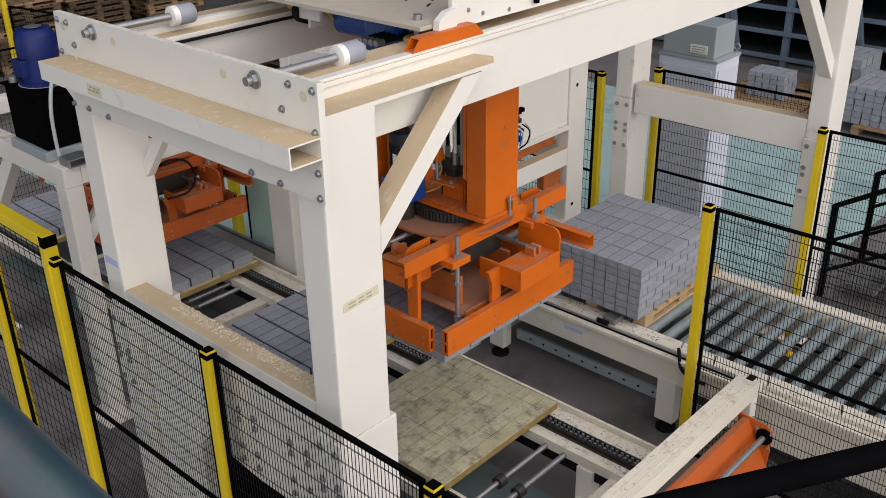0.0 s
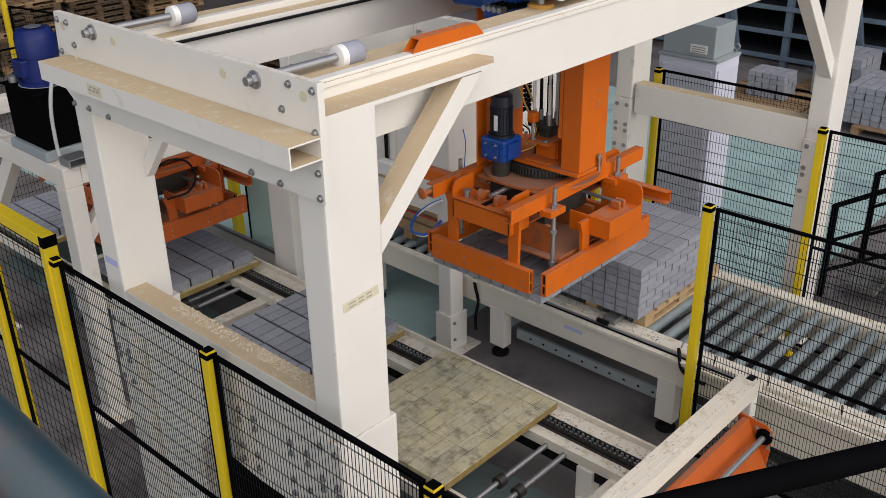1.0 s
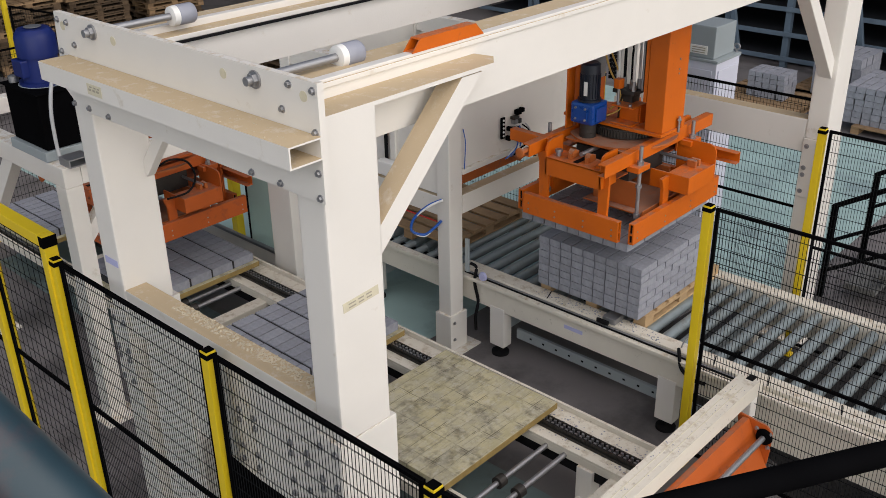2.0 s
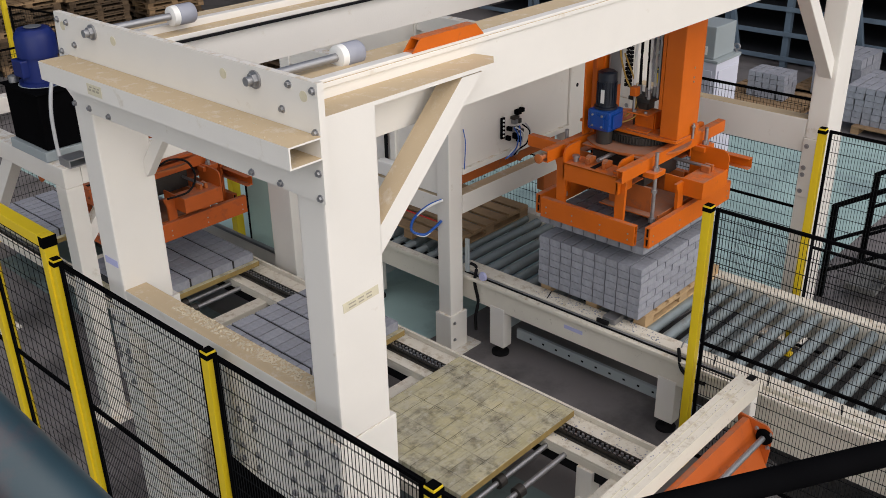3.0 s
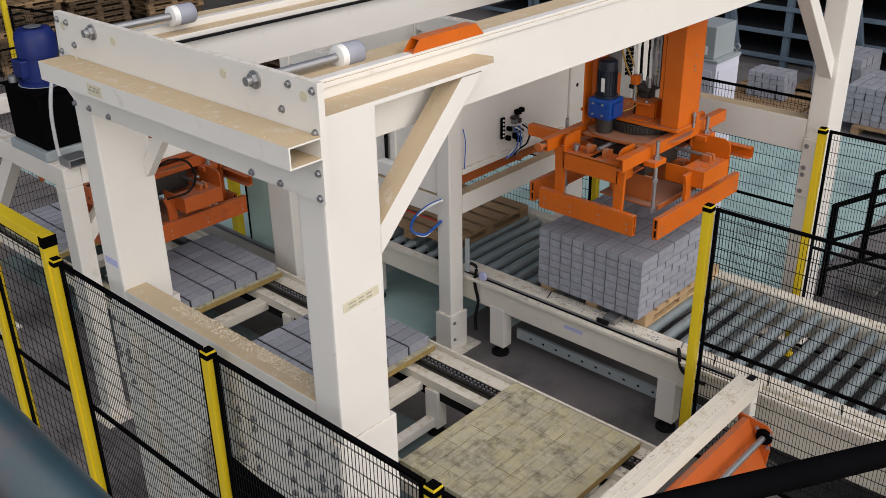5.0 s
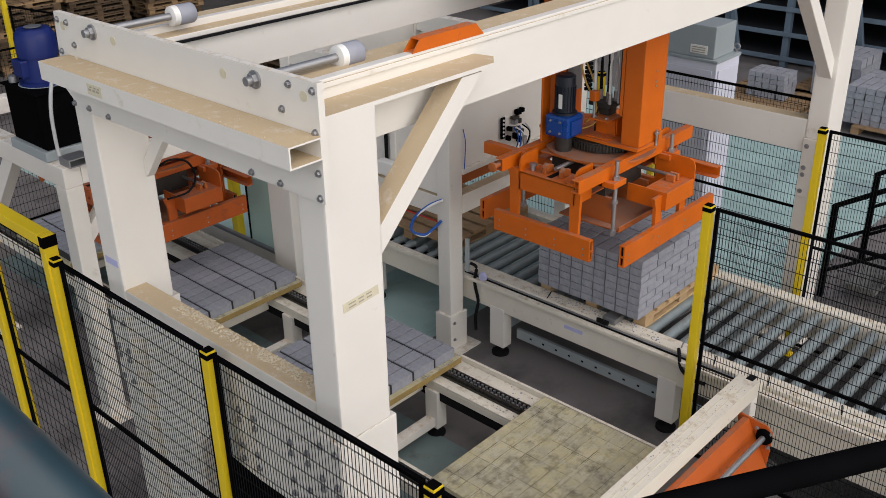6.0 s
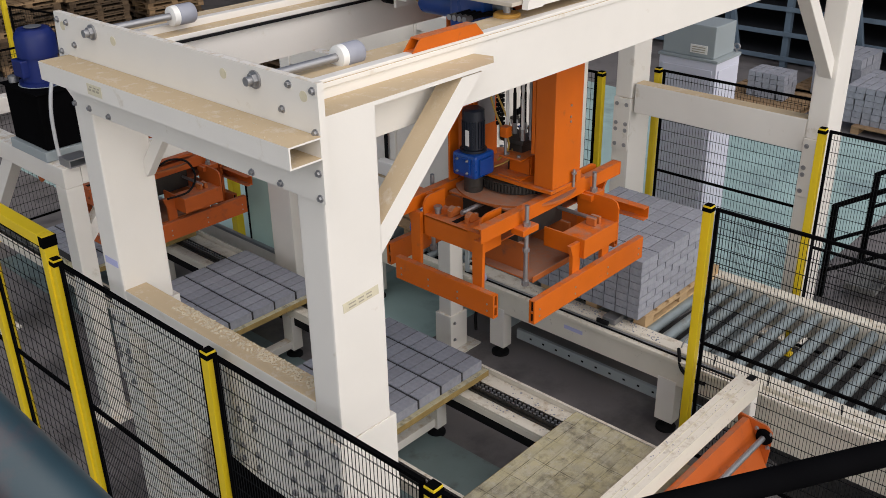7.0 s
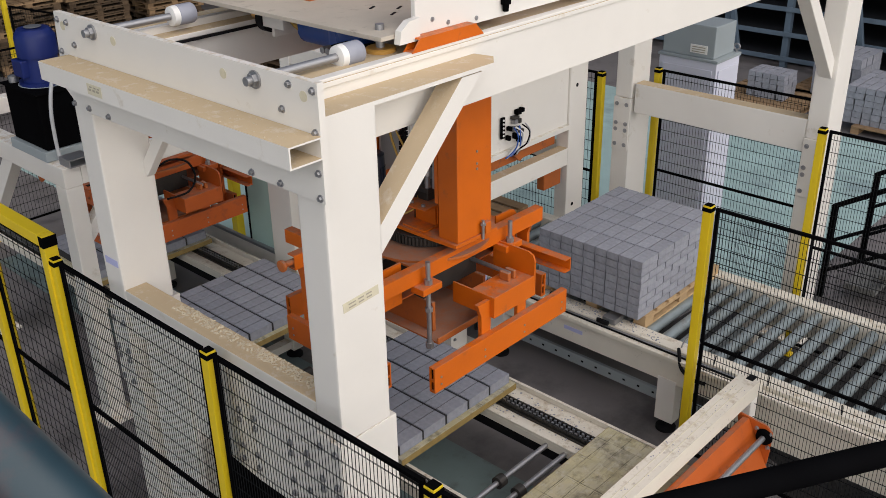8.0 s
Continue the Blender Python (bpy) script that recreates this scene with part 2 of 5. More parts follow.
def lathe(bm, centre, profile, axis="z", seg=28):
    """Rings (distance along the axis, radius) about a centre."""
    c = Vector(centre)
    rings = []
    for d, r in profile:
        ring = []
        for i in range(seg):
            u, v = r * math.cos(2 * math.pi * i / seg), r * math.sin(2 * math.pi * i / seg)
            p = {"z": (u, v, d), "x": (d, u, v), "y": (v, d, u)}[axis]
            ring.append(bm.verts.new(c + Vector(p)))
        rings.append(ring)
    for k in range(len(rings) - 1):
        for i in range(seg):
            bm.faces.new((rings[k][i], rings[k][(i + 1) % seg], rings[k + 1][(i + 1) % seg], rings[k + 1][i])).smooth = True
    bm.faces.new(rings[0][::-1])
    bm.faces.new(rings[-1])
    for k, ring in enumerate(rings):
        if 0 < k < len(rings) - 1:
            u = Vector((profile[k][0] - profile[k - 1][0], profile[k][1] - profile[k - 1][1]))
            v = Vector((profile[k + 1][0] - profile[k][0], profile[k + 1][1] - profile[k][1]))
            if u.length > 0 and v.length > 0 and u.angle(v) < 0.6:
                continue
        for i in range(seg):
            bm.edges.get((ring[i], ring[(i + 1) % seg])).smooth = False


def prism(bm, pts, axis, a, b):
    """Polygon pts, in the two other axes in order, drawn out along the axis from a to b."""
    def at(p, d):
        return {"x": (d, p[0], p[1]), "y": (p[0], d, p[1]), "z": (p[0], p[1], d)}[axis]
    lo = [bm.verts.new(at(p, a)) for p in pts]
    hi = [bm.verts.new(at(p, b)) for p in pts]
    k = len(pts)
    for i in range(k):
        bm.faces.new((lo[i], lo[(i + 1) % k], hi[(i + 1) % k], hi[i]))
    bm.faces.new(lo[::-1])
    bm.faces.new(hi)


def beam(bm, a, b, w, h, bevel=0.006, side=(0, 0, 1)):
    """A square bar from a to b, w across and h along the side given."""
    a, b = Vector(a), Vector(b)
    d = (b - a)
    z = d.normalized()
    y = Vector(side)
    y = (y - z * y.dot(z)).normalized()
    x = y.cross(z)
    m = Matrix.Translation(a) @ Matrix((x, y, z)).transposed().to_4x4()
    box(bm, -w / 2, w / 2, -h / 2, h / 2, 0, d.length, bevel, m)


def hollow(bm, axis, a, b, u0, u1, v0, v1, t):
    """A square tube, open at its ends."""
    def at(u, v, d):
        return {"x": (d, u, v), "y": (u, d, v), "z": (u, v, d)}[axis]
    rings = []
    for d in (a, b):
        out = [bm.verts.new(at(u, v, d)) for u, v in ((u0, v0), (u1, v0), (u1, v1), (u0, v1))]
        inn = [bm.verts.new(at(u, v, d)) for u, v in ((u0 + t, v0 + t), (u1 - t, v0 + t), (u1 - t, v1 - t), (u0 + t, v1 - t))]
        rings.append((out, inn))
    (o0, i0), (o1, i1) = rings
    for i in range(4):
        j = (i + 1) % 4
        bm.faces.new((o0[i], o0[j], o1[j], o1[i]))
        bm.faces.new((i0[j], i0[i], i1[i], i1[j]))
        bm.faces.new((o0[j], o0[i], i0[i], i0[j]))
        bm.faces.new((o1[i], o1[j], i1[j], i1[i]))


def hose(bm, pts, r, seg=8):
    """A bent hose through the points, smoothed."""
    p = [Vector(q) for q in pts]
    fine = []
    for i in range(len(p) - 1):
        a, b, c, d = p[max(i - 1, 0)], p[i], p[i + 1], p[min(i + 2, len(p) - 1)]
        for k in range(6):
            t = k / 6
            fine.append(0.5 * ((2 * b) + (c - a) * t + (2 * a - 5 * b + 4 * c - d) * t * t + (3 * b - a - 3 * c + d) * t ** 3))
    fine.append(p[-1])
    rings = []
    for i, q in enumerate(fine):
        tan = (fine[min(i + 1, len(fine) - 1)] - fine[max(i - 1, 0)]).normalized()
        m = tan.to_track_quat("Z", "Y").to_matrix()
        rings.append([bm.verts.new(q + m @ Vector((r * math.cos(2 * math.pi * s / seg), r * math.sin(2 * math.pi * s / seg), 0))) for s in range(seg)])
    for k in range(len(rings) - 1):
        for s in range(seg):
            bm.faces.new((rings[k][s], rings[k][(s + 1) % seg], rings[k + 1][(s + 1) % seg], rings[k + 1][s])).smooth = True
    bm.faces.new(rings[0][::-1])
    bm.faces.new(rings[-1])


def thing(name, label, category, at=(0, 0, 0), group="", kind=""):
    ob = new(name)
    ob.empty_display_size = 0.1
    ob.location = at
    return tagged(ob, label, category, group, kind)


def part(name, bm, mat, parent, label="", offset=None):
    """Links bm, drawn in the parent's space, as one mesh object under the parent."""
    bmesh.ops.recalc_face_normals(bm, faces=bm.faces[:])
    me = bpy.data.meshes.new(name)
    bm.to_mesh(me)
    bm.free()
    me.materials.append(mat)
    ob = new(name, me)
    ob.parent = parent
    if offset is not None:
        ob.location = offset
    if label:
        ob["label"] = label
    return ob


def piece(name, mesh, parent, at, rz=0.0):
    ob = new(name, mesh)
    ob.parent = parent
    ob.location = at
    ob.rotation_euler = (0, 0, rz)
    return ob


def solid(name, bm, mat, label, category, group="", kind=""):
    ob = part(name, bm, mat, None)
    return tagged(ob, label, category, group, kind)


def B():
    return bmesh.new()


def bolts(parent, spots, axis, r=0.014, h=0.014, name="bolt"):
    """Hexagon bolt heads with washers, one object a bolt, heads to the minus side of the axis."""
    bm = B()
    d = Vector({"x": (-1, 0, 0), "y": (0, -1, 0), "z": (0, 0, 1)}[axis])
    cyl(bm, d * 0.0, d * 0.004, r * 1.5, 14)
    cyl(bm, d * 0.004, d * h, r, 6)
    bmesh.ops.recalc_face_normals(bm, faces=bm.faces[:])
    me = bpy.data.meshes.new(name)
    bm.to_mesh(me)
    bm.free()
    me.materials.append(STEEL)
    for s in spots:
        piece(name, me, parent, s)


# ---- ground and hall ----
def ground():
    bm = B()
    box(bm, -60, 90, -60, 90, -0.3, 0.0)
    solid("ground", bm, FLOOR, "worn dark grey concrete factory floor", "floor", kind="structure")
    bm = B()
    box(bm, 7.9, 12.6, 3.0, 12.0, 0.0, 0.004)
    box(bm, 4.75, 7.9, 5.0, 12.0, 0.0, 0.004)
    solid("floor", bm, GLAZE, "teal coated floor behind the machines", "floor", kind="structure")


    # black floor patch: the shade under the roller conveyor put into colour
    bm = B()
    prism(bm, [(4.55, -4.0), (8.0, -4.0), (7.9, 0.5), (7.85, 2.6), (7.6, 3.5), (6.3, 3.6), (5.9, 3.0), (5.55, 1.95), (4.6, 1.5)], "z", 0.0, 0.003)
    solid("floor", bm, SHADE_FLOOR, "floor patch coloured black for the shade under the roller conveyor", "floor", kind="structure")


def hall():
    # back walls added to cut the ambient light, kept dark for that
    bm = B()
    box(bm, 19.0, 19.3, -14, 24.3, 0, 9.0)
    solid("wall_east", bm, WALLM, "dark hall wall added behind the racks", "wall", kind="structure")
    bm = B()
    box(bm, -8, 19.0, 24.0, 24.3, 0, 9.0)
    solid("wall_north", bm, WALLM, "dark hall wall added behind the pallets", "wall", kind="structure")
    # unseen roof slabs, their gaps placed to steer the sky light
    bm = B()
    for y0, y1 in ((1.0, 2.2), (4.4, 5.4), (12.6, 14.0), (14.8, 24.3)):
        box(bm, -8, 19.3, y0, y1, 9.0, 9.2)
    for k in range(9):
        box(bm, -8, 19.3, 1.1 + k * 2.7, 1.3 + k * 2.7, 8.6, 9.0)
    solid("ceiling", bm, ROOF, "unseen sheet steel roof strips added to shape the daylight", "ceiling", kind="structure")


ground()
hall()


# ---- gantry ----
def gantry():
    g = thing("gantry", "cream painted steel portal gantry with dusty ledges", "gantry", (2.165, 2.63, 0))
    o = Vector((2.165, 2.63, 0))

    def P(name, bm, mat, label=""):
        bmesh.ops.translate(bm, vec=-o, verts=bm.verts[:])
        return part(name, bm, mat, g, label)

    for x, y, top in ((2.165, 2.63, 3.28), (2.165, 4.37, 3.04), (7.23, 2.63, 3.28), (7.23, 4.40, 3.04)):
        bm = B()
        box(bm, x, x + 0.29, y, y + 0.17, 1.80, top, 0.012)
        P("column", bm, WHITE)
        bm = B()
        box(bm, x - 0.002, x + 0.325, y - 0.002, y + 0.172, 0.02, 1.80, 0.004)
        P("column_foot", bm, WHITE)
        bm = B()
        box(bm, x - 0.10, x + 0.40, y - 0.10, y + 0.28, 0.0, 0.022, 0.004)
        P("base_plate", bm, WHITE)
        bm = B()
        box(bm, x - 0.018, x - 0.0025, y + 0.002, y + 0.168, 1.31, 1.80, 0.003)
        sp = P("splice_plate", bm, WHITE)
        bolts(sp, [(x - 0.018 - o.x, y + dy - o.y, z) for dy in (0.035, 0.135) for z in (1.36, 1.50, 1.56, 1.74)], "x", 0.013)
    for x in (2.165, 7.23):
        bm = B()
        box(bm, x + 0.004, x + 0.135, 2.802, 4.37, 1.68, 1.95, 0.008)
        P("cross_beam", bm, DUSTY, "lower cross beam under thick sand dust")
    # longitudinal beams
    for name, mat, q in (("beam_web", WHITE, (2.80, 2.86, 3.055, 3.329)), ("beam_flange", DUSTY, (2.79, 3.02, 3.33, 3.352)),
                         ("beam_flange", WHITE, (2.862, 3.02, 3.055, 3.075)), ("beam_web", DUSTY, (4.12, 4.16, 3.055, 3.274)),
                         ("beam_flange", DUSTY, (4.10, 4.48, 3.275, 3.30)), ("beam_web", DUSTY, (4.40, 4.48, 3.04, 3.274))):
        bm = B()
        box(bm, 2.17, 7.6, *q, 0.004)
        P(name, bm, mat)
    for y in (2.793, 4.20):
        bm = B()
        z = 3.352 if y < 3 else 3.30
        box(bm, 2.17, 7.6, y, y + 0.05, z, z + (0.014 if y < 3 else 0.035), 0.004)
        P("rail", bm, CLEAN, "cream crane rail")
    bm = B()
    box(bm, 2.22, 7.55, 4.085, 4.098, 3.262, 3.275)
    P("gap_strip", bm, RUBBER, "black strip under the rail")
    # corbel ledge and diagonal braces on the near side
    for x0, x1, s in ((2.19, 3.20, 1), (6.50, 7.52, -1)):
        bm = B()
        a, b = (x0, x1) if s > 0 else (x1, x0)
        prism(bm, [(a, 2.63), (b - 0.03 * s, 2.63), (b + 0.05 * s, 2.70), (b + 0.03 * s, 2.798), (a, 2.798)], "z", 3.268, 3.286)
        P("ledge", bm, DUSTY, "dust covered ledge plate")
    bm = B()
    prism(bm, [(2.456, 2.622), (3.10, 3.262), (2.967, 3.262), (2.456, 2.752)], "y", 2.636, 2.745)
    P("brace", bm, DUSTY)
    bm = B()
    beam(bm, (2.425, 4.385, 2.56), (2.425, 4.02, 2.99), 0.05, 0.07, 0.006, (0, 1, 1))
    P("brace", bm, WHITE)
    bm = B()
    beam(bm, (7.27, 2.715, 2.33), (6.62, 2.715, 3.05), 0.10, 0.10, 0.006, (1, 0, 1))
    P("brace", bm, WHITE)
    bm = B()
    prism(bm, [(2.81, 1.675), (3.84, 1.675), (3.84, 1.30), (3.30, 1.24), (2.81, 1.24)], "x", 2.172, 2.186)
    gp = P("gusset_plate", bm, WHITE, "cream gusset plate with bolts")
    bolts(gp, [(2.172 - o.x, y - o.y, z) for y in (2.90, 3.02, 3.30, 3.42, 3.70) for z in (1.32, 1.40, 1.56, 1.62)], "x", 0.012)
    # end plates
    for x in (2.132, 7.53):
        bm = B()
        prism(bm, [(2.585, 2.965), (4.40, 2.965), (4.535, 3.06), (4.50, 3.435), (2.585, 3.435)], "x", x, x + 0.03)
        P("end_plate", bm, WHITE)
    spots = [(4.47, 3.40), (4.384, 3.396), (4.341, 3.296), (4.48, 3.245), (4.45, 2.99), (4.311, 2.99), (4.134, 2.985), (2.744, 3.404), (2.61, 3.403),
             (2.794, 3.299), (2.61, 3.245), (2.61, 3.086), (2.61, 2.985), (2.847, 2.985), (3.031, 2.985)]
    bolts(g, [(2.132 - o.x, y - o.y, z) for y, z in spots], "x", 0.0105)
    for y, z in ((3.153, 3.371), (2.664, 3.373), (3.977, 3.371), (4.43, 3.374)):
        bm = B()
        lathe(bm, (2.1315, y, z), [(-0.0015, 0.021), (0.001, 0.021)], "x", 20)
        P("hole", bm, LABEL, "round hole in the end plate")
    bm = B()
    hollow(bm, "y", 2.577, 4.42, 1.975, 2.13, 3.15, 3.238, 0.007)
    P("box_rail", bm, DUSTY, "square tube rail, open at its end")
    for y in (2.945, 4.15):
        bm = B()
        cyl(bm, (2.085, y, 3.385), (2.56, y, 3.385), 0.018, 16)
        P("buffer_rod", bm, STEEL)
        bm = B()
        cyl(bm, (2.107, y, 3.385), (2.131, y, 3.385), 0.027, 6)
        cyl(bm, (2.124, y, 3.385), (2.1315, y, 3.385), 0.036, 20)
        P("buffer_nut", bm, STEEL)
        bm = B()
        lathe(bm, (2.54, y, 3.385), [(0, 0.03), (0.004, 0.047), (0.03, 0.05), (0.034, 0.05)], "x")
        P("buffer_disc", bm, WHITEPL)
        bm = B()
        lathe(bm, (2.576, y, 3.385), [(0, 0.046), (0.006, 0.05), (0.085, 0.05), (0.094, 0.044)], "x")
        P("buffer", bm, GREYPL, "scuffed grey rubber buffer")
    bm = B()
    for y0, y1 in ((2.790, 2.796), (2.840, 2.846)):
        prism(bm, [(2.829, 3.3665), (3.292, 3.3665), (3.242, 3.4155), (2.875, 3.4155)], "y", y0, y1)
    prism(bm, [(2.875, 3.4157), (3.242, 3.4157), (3.238, 3.4215), (2.879, 3.4215)], "y", 2.790, 2.846)
    prism(bm, [(2.837, 3.3667), (3.287, 3.3667), (3.282, 3.3715), (2.842, 3.3715)], "y", 2.7965, 2.8395)
    prism(bm, [(3.2915, 3.3665), (3.2415, 3.4155), (3.2355, 3.4155), (3.2855, 3.3665)], "y", 2.7965, 2.8395)
    P("rail_stop", bm, ORANGE, "orange angle stop on the rail")
    bm = B()
    m = pose(2.318, 2.6285, 2.468, 0, -4, 0)
    box(bm, -0.10, 0.10, -0.001, 0.001, -0.022, 0.022, 0, m)
    P("label", bm, LABEL, "yellowed paper label on the column")
    bm = B()
    for i, (u, w) in enumerate(((-0.05, 0.04), (0.0, 0.03), (0.045, 0.03))):
        for v in (-0.008, 0.008):
            box(bm, u - w / 2, u + w / 2, -0.0022, -0.0012, v - 0.003, v + 0.003, 0, m)
    P("label_text", bm, INK)
    bm = B()
    box(bm, 1.9725, 1.9745, 3.86, 3.98, 3.165, 3.215)
    P("label", bm, LABEL, "dirty paper label on the tube")
    bm = B()
    for y in (3.88, 3.91, 3.945):
        box(bm, 1.971, 1.9724, y, y + 0.022, 3.183, 3.193)
        box(bm, 1.971, 1.9724, y - 0.008, y + 0.01, 3.199, 3.205)
    P("label_text", bm, INK)
    bm = B()
    box(bm, 2.1625, 2.1645, 4.385, 4.51, 2.08, 2.12)
    P("label", bm, LILACLBL, "pale violet label")


gantry()


# ---- conveyors ----
def board_conveyor():
    c = thing("board_conveyor", "cream chain conveyor for production boards", "conveyor", (3.93, 5.0, 0))
    o = Vector((3.93, 5.0, 0))

    def P(name, bm, mat, label="", parent=None):
        bmesh.ops.translate(bm, vec=-o, verts=bm.verts[:])
        return part(name, bm, mat, parent or c, label)

    for s in (1, -1):
        def X(a, b):
            a, b = (3.93 + s * a, 3.93 + s * b)
            return min(a, b), max(a, b)
        inner = 0.28 if s > 0 else 0.50
        chain = 0.40 if s > 0 else 0.545
        for name, u0, u1, z0, z1 in (("side_rail", inner, 0.655, 0.40, 0.455), ("guide_lip", 0.642, 0.665, 0.4555, 0.497),
                                     ("chain_lip", inner, inner + 0.04, 0.4555, 0.475)):
            bm = B()
            x0, x1 = X(u0, u1)
            box(bm, x0, x1, 2.25, 9.5, z0, z1, 0.004)
            P(name, bm, RAILW)
        # black strip that paints the shadow along the rail's inner side
        bm = B()
        x0, x1 = X(inner + 0.01, inner + 0.06)
        box(bm, x0, x1, 2.25, 9.5, 0.32, 0.40)
        P("rail_shade", bm, RUBBER, "black strip standing for shade inside the rail")
        # roller chain of links
        bm = B()
        y = 2.3
        while y < 9.4:
            for dx in ((chain, chain + 0.015), (chain + 0.065, chain + 0.08)):
                x0, x1 = X(*dx)
                box(bm, x0, x1, y, y + 0.034, 0.475, 0.498)
            y += 0.038
        x0, x1 = X(chain - 0.012, chain + 0.092)
        box(bm, x0, x1, 2.27, 9.5, 0.456, 0.474)
        ch = P("drive_chain", bm, CHAIN, "oiled double roller chain")
        bm = B()
        y = 2.3
        while y < 9.4:
            for dx in (0.018, 0.048):
                x0, x1 = X(chain + dx, chain + dx + 0.014)
                box(bm, x0, x1, y + 0.009, y + 0.027, 0.477, 0.4985)
            y += 0.038
        tagged(P("chain_roller", bm, STEEL, "worn bright chain rollers", ch), kind="stuff")
    for y in (2.40, 4.16, 5.98, 7.8):
        bm = B()
        box(bm, 3.26, 4.24, y, y + 0.12, 0.345, 0.42, 0.006)
        P("cross_member", bm, RAILW)
    for y in (2.87, 3.02, 4.72, 4.88, 6.36, 6.50):
        bm = B()
        cyl(bm, (3.42, y, 0.42), (4.22, y, 0.42), 0.019, 14)
        sh = P("shaft", bm, STEEL)
        bm = B()
        cyl(bm, (3.70, y, 0.42), (3.76, y, 0.42), 0.042, 18)
        P("sprocket", bm, DARKSTEEL, "", sh)
    for y in (2.7, 4.05, 5.7, 7.6):
        for x in (3.38, 4.24):
            bm = B()
            box(bm, x - 0.05, x + 0.05, y - 0.06, y + 0.06, 0.08, 0.40, 0.005)
            P("leg", bm, WHITE)
            bm = B()
            cyl(bm, (x, y, 0.02), (x, y, 0.09), 0.018, 10)
            lathe(bm, (x, y, 0), [(0, 0.07), (0.018, 0.07), (0.03, 0.03)])
            P("foot", bm, RUBBER, "black levelling foot")
        bm = B()
        box(bm, 3.43, 4.19, y - 0.04, y + 0.04, 0.10, 0.17, 0.004)
        P("leg_tie", bm, WHITE)
    bm = B()
    box(bm, 3.36, 4.22, 2.2, 9.4, 0.004, 0.012)
    P("drip_sheet", bm, TRAY, "teal grey steel sheet on the floor")


board_conveyor()


def roller_conveyor():
    c = thing("roller_conveyor", "cream steel roller conveyor for paver pallets", "conveyor", (6.0, 3.5, 0))
    o = Vector((6.0, 3.5, 0))
    END = 6.75

    def P(name, bm, mat, label="", parent=None):
        bmesh.ops.translate(bm, vec=-o, verts=bm.verts[:])
        return part(name, bm, mat, parent or c, label)

    for name, q in (("side_rail", (5.37, 5.40, 0.43, 0.665)), ("rail_lip", (5.33, 5.3695, 0.635, 0.665)),
                    ("top_flange", (5.405, 5.54, 0.655, 0.695)), ("bottom_flange", (5.4005, 5.54, 0.43, 0.45))):
        bm = B()
        box(bm, q[0], q[1], -1.5, 4.84 if name == "top_flange" else END, q[2], q[3], 0.004)
        P(name, bm, RAILW)
    bm = B()
    box(bm, 5.4045, 5.545, 4.845, END, 0.56, 0.60, 0.003)
    P("bearing_rail", bm, RUBBER, "black bearing rail")
    bm = B()
    box(bm, 5.378, 5.400, 2.30, 4.76, 0.668, 0.682, 0.002)
    P("guide_strip", bm, STEEL, "aluminium sensor strip")
    bm = B()
    box(bm, 5.372, 5.378, 2.30, 4.76, 0.667, 0.68)
    P("guide_gap", bm, RUBBER)
    bm = B()
    box(bm, 6.63, 6.74, -1.5, END, 0.43, 0.70, 0.005)
    P("side_rail", bm, RAILW)
    for y in (5.9, 4.40, 2.80, -0.4):
        for x in (5.42, 6.68):
            bm = B()
            box(bm, x - 0.055, x + 0.05, y - 0.075, y + 0.075, 0.09, 0.46, 0.006)
            P("leg", bm, WHITE)
            bm = B()
            lathe(bm, (x, y, 0), [(0, 0.075), (0.02, 0.075), (0.035, 0.03), (0.10, 0.022)])
            P("foot", bm, RUBBER, "black levelling foot")
        bm = B()
        box(bm, 5.48, 6.63, y - 0.04, y + 0.04, 0.22, 0.32, 0.004)
        P("leg_tie", bm, GREYBOX)
    bm = B()
    box(bm, 5.51, 5.54, 2.4, 4.3, 0.14, 0.23, 0.003)
    P("brace_channel", bm, GREYBOX, "perforated grey channel under the conveyor")
    bm = B()
    for i in range(14):
        box(bm, 5.507, 5.5095, 2.45 + i * 0.13, 2.47 + i * 0.13, 0.18, 0.195)
    P("brace_holes", bm, RUBBER)
    bm = B()
    cyl(bm, (5.545, 0, 0), (6.625, 0, 0), 0.041, 20)
    bmesh.ops.translate(bm, vec=(-6.0, 0, 0), verts=bm.verts[:])
    bmesh.ops.recalc_face_normals(bm, faces=bm.faces[:])
    me = bpy.data.meshes.new("roller")
    bm.to_mesh(me)
    bm.free()
    me.materials.append(ROLLER)
    bm = B()
    cyl(bm, (-0.585, 0, 0), (-0.457, 0, 0), 0.030, 14)
    ends = bpy.data.meshes.new("roller_end")
    bmesh.ops.recalc_face_normals(bm, faces=bm.faces[:])
    bm.to_mesh(ends)
    bm.free()
    ends.materials.append(GREYBOX)
    y = -1.3
    while y < END - 0.1:
        piece("roller", me, c, (0, y - 3.5, 0.635))
        if y > 4.9:
            piece("roller_end", ends, c, (0, y - 3.5, 0.635))
        y += 0.142
    bm = B()
    box(bm, 5.372, 5.3775, -1.5, 2.38, 0.27, 0.4295)
    P("skirt", bm, RAILW, "cream skirt sheet below the side rail")
    # sensor and small fittings on the near rail
    bm = B()
    lathe(bm, (5.36, 4.55, 0.70), [(-0.012, 0.035), (0.0, 0.04), (0.008, 0.04)], "x", 24)
    P("reflector", bm, LILACLBL, "round reflector")
    bm = B()
    box(bm, 5.40, 5.52, 3.29, 3.40, 0.70, 0.745, 0.003)
    P("stop_bracket", bm, STEEL, "small steel bracket")
    bm = B()
    box(bm, 5.38, 5.40, 3.34, 3.44, 0.69, 0.72)
    P("stop_pad", bm, RUBBER)
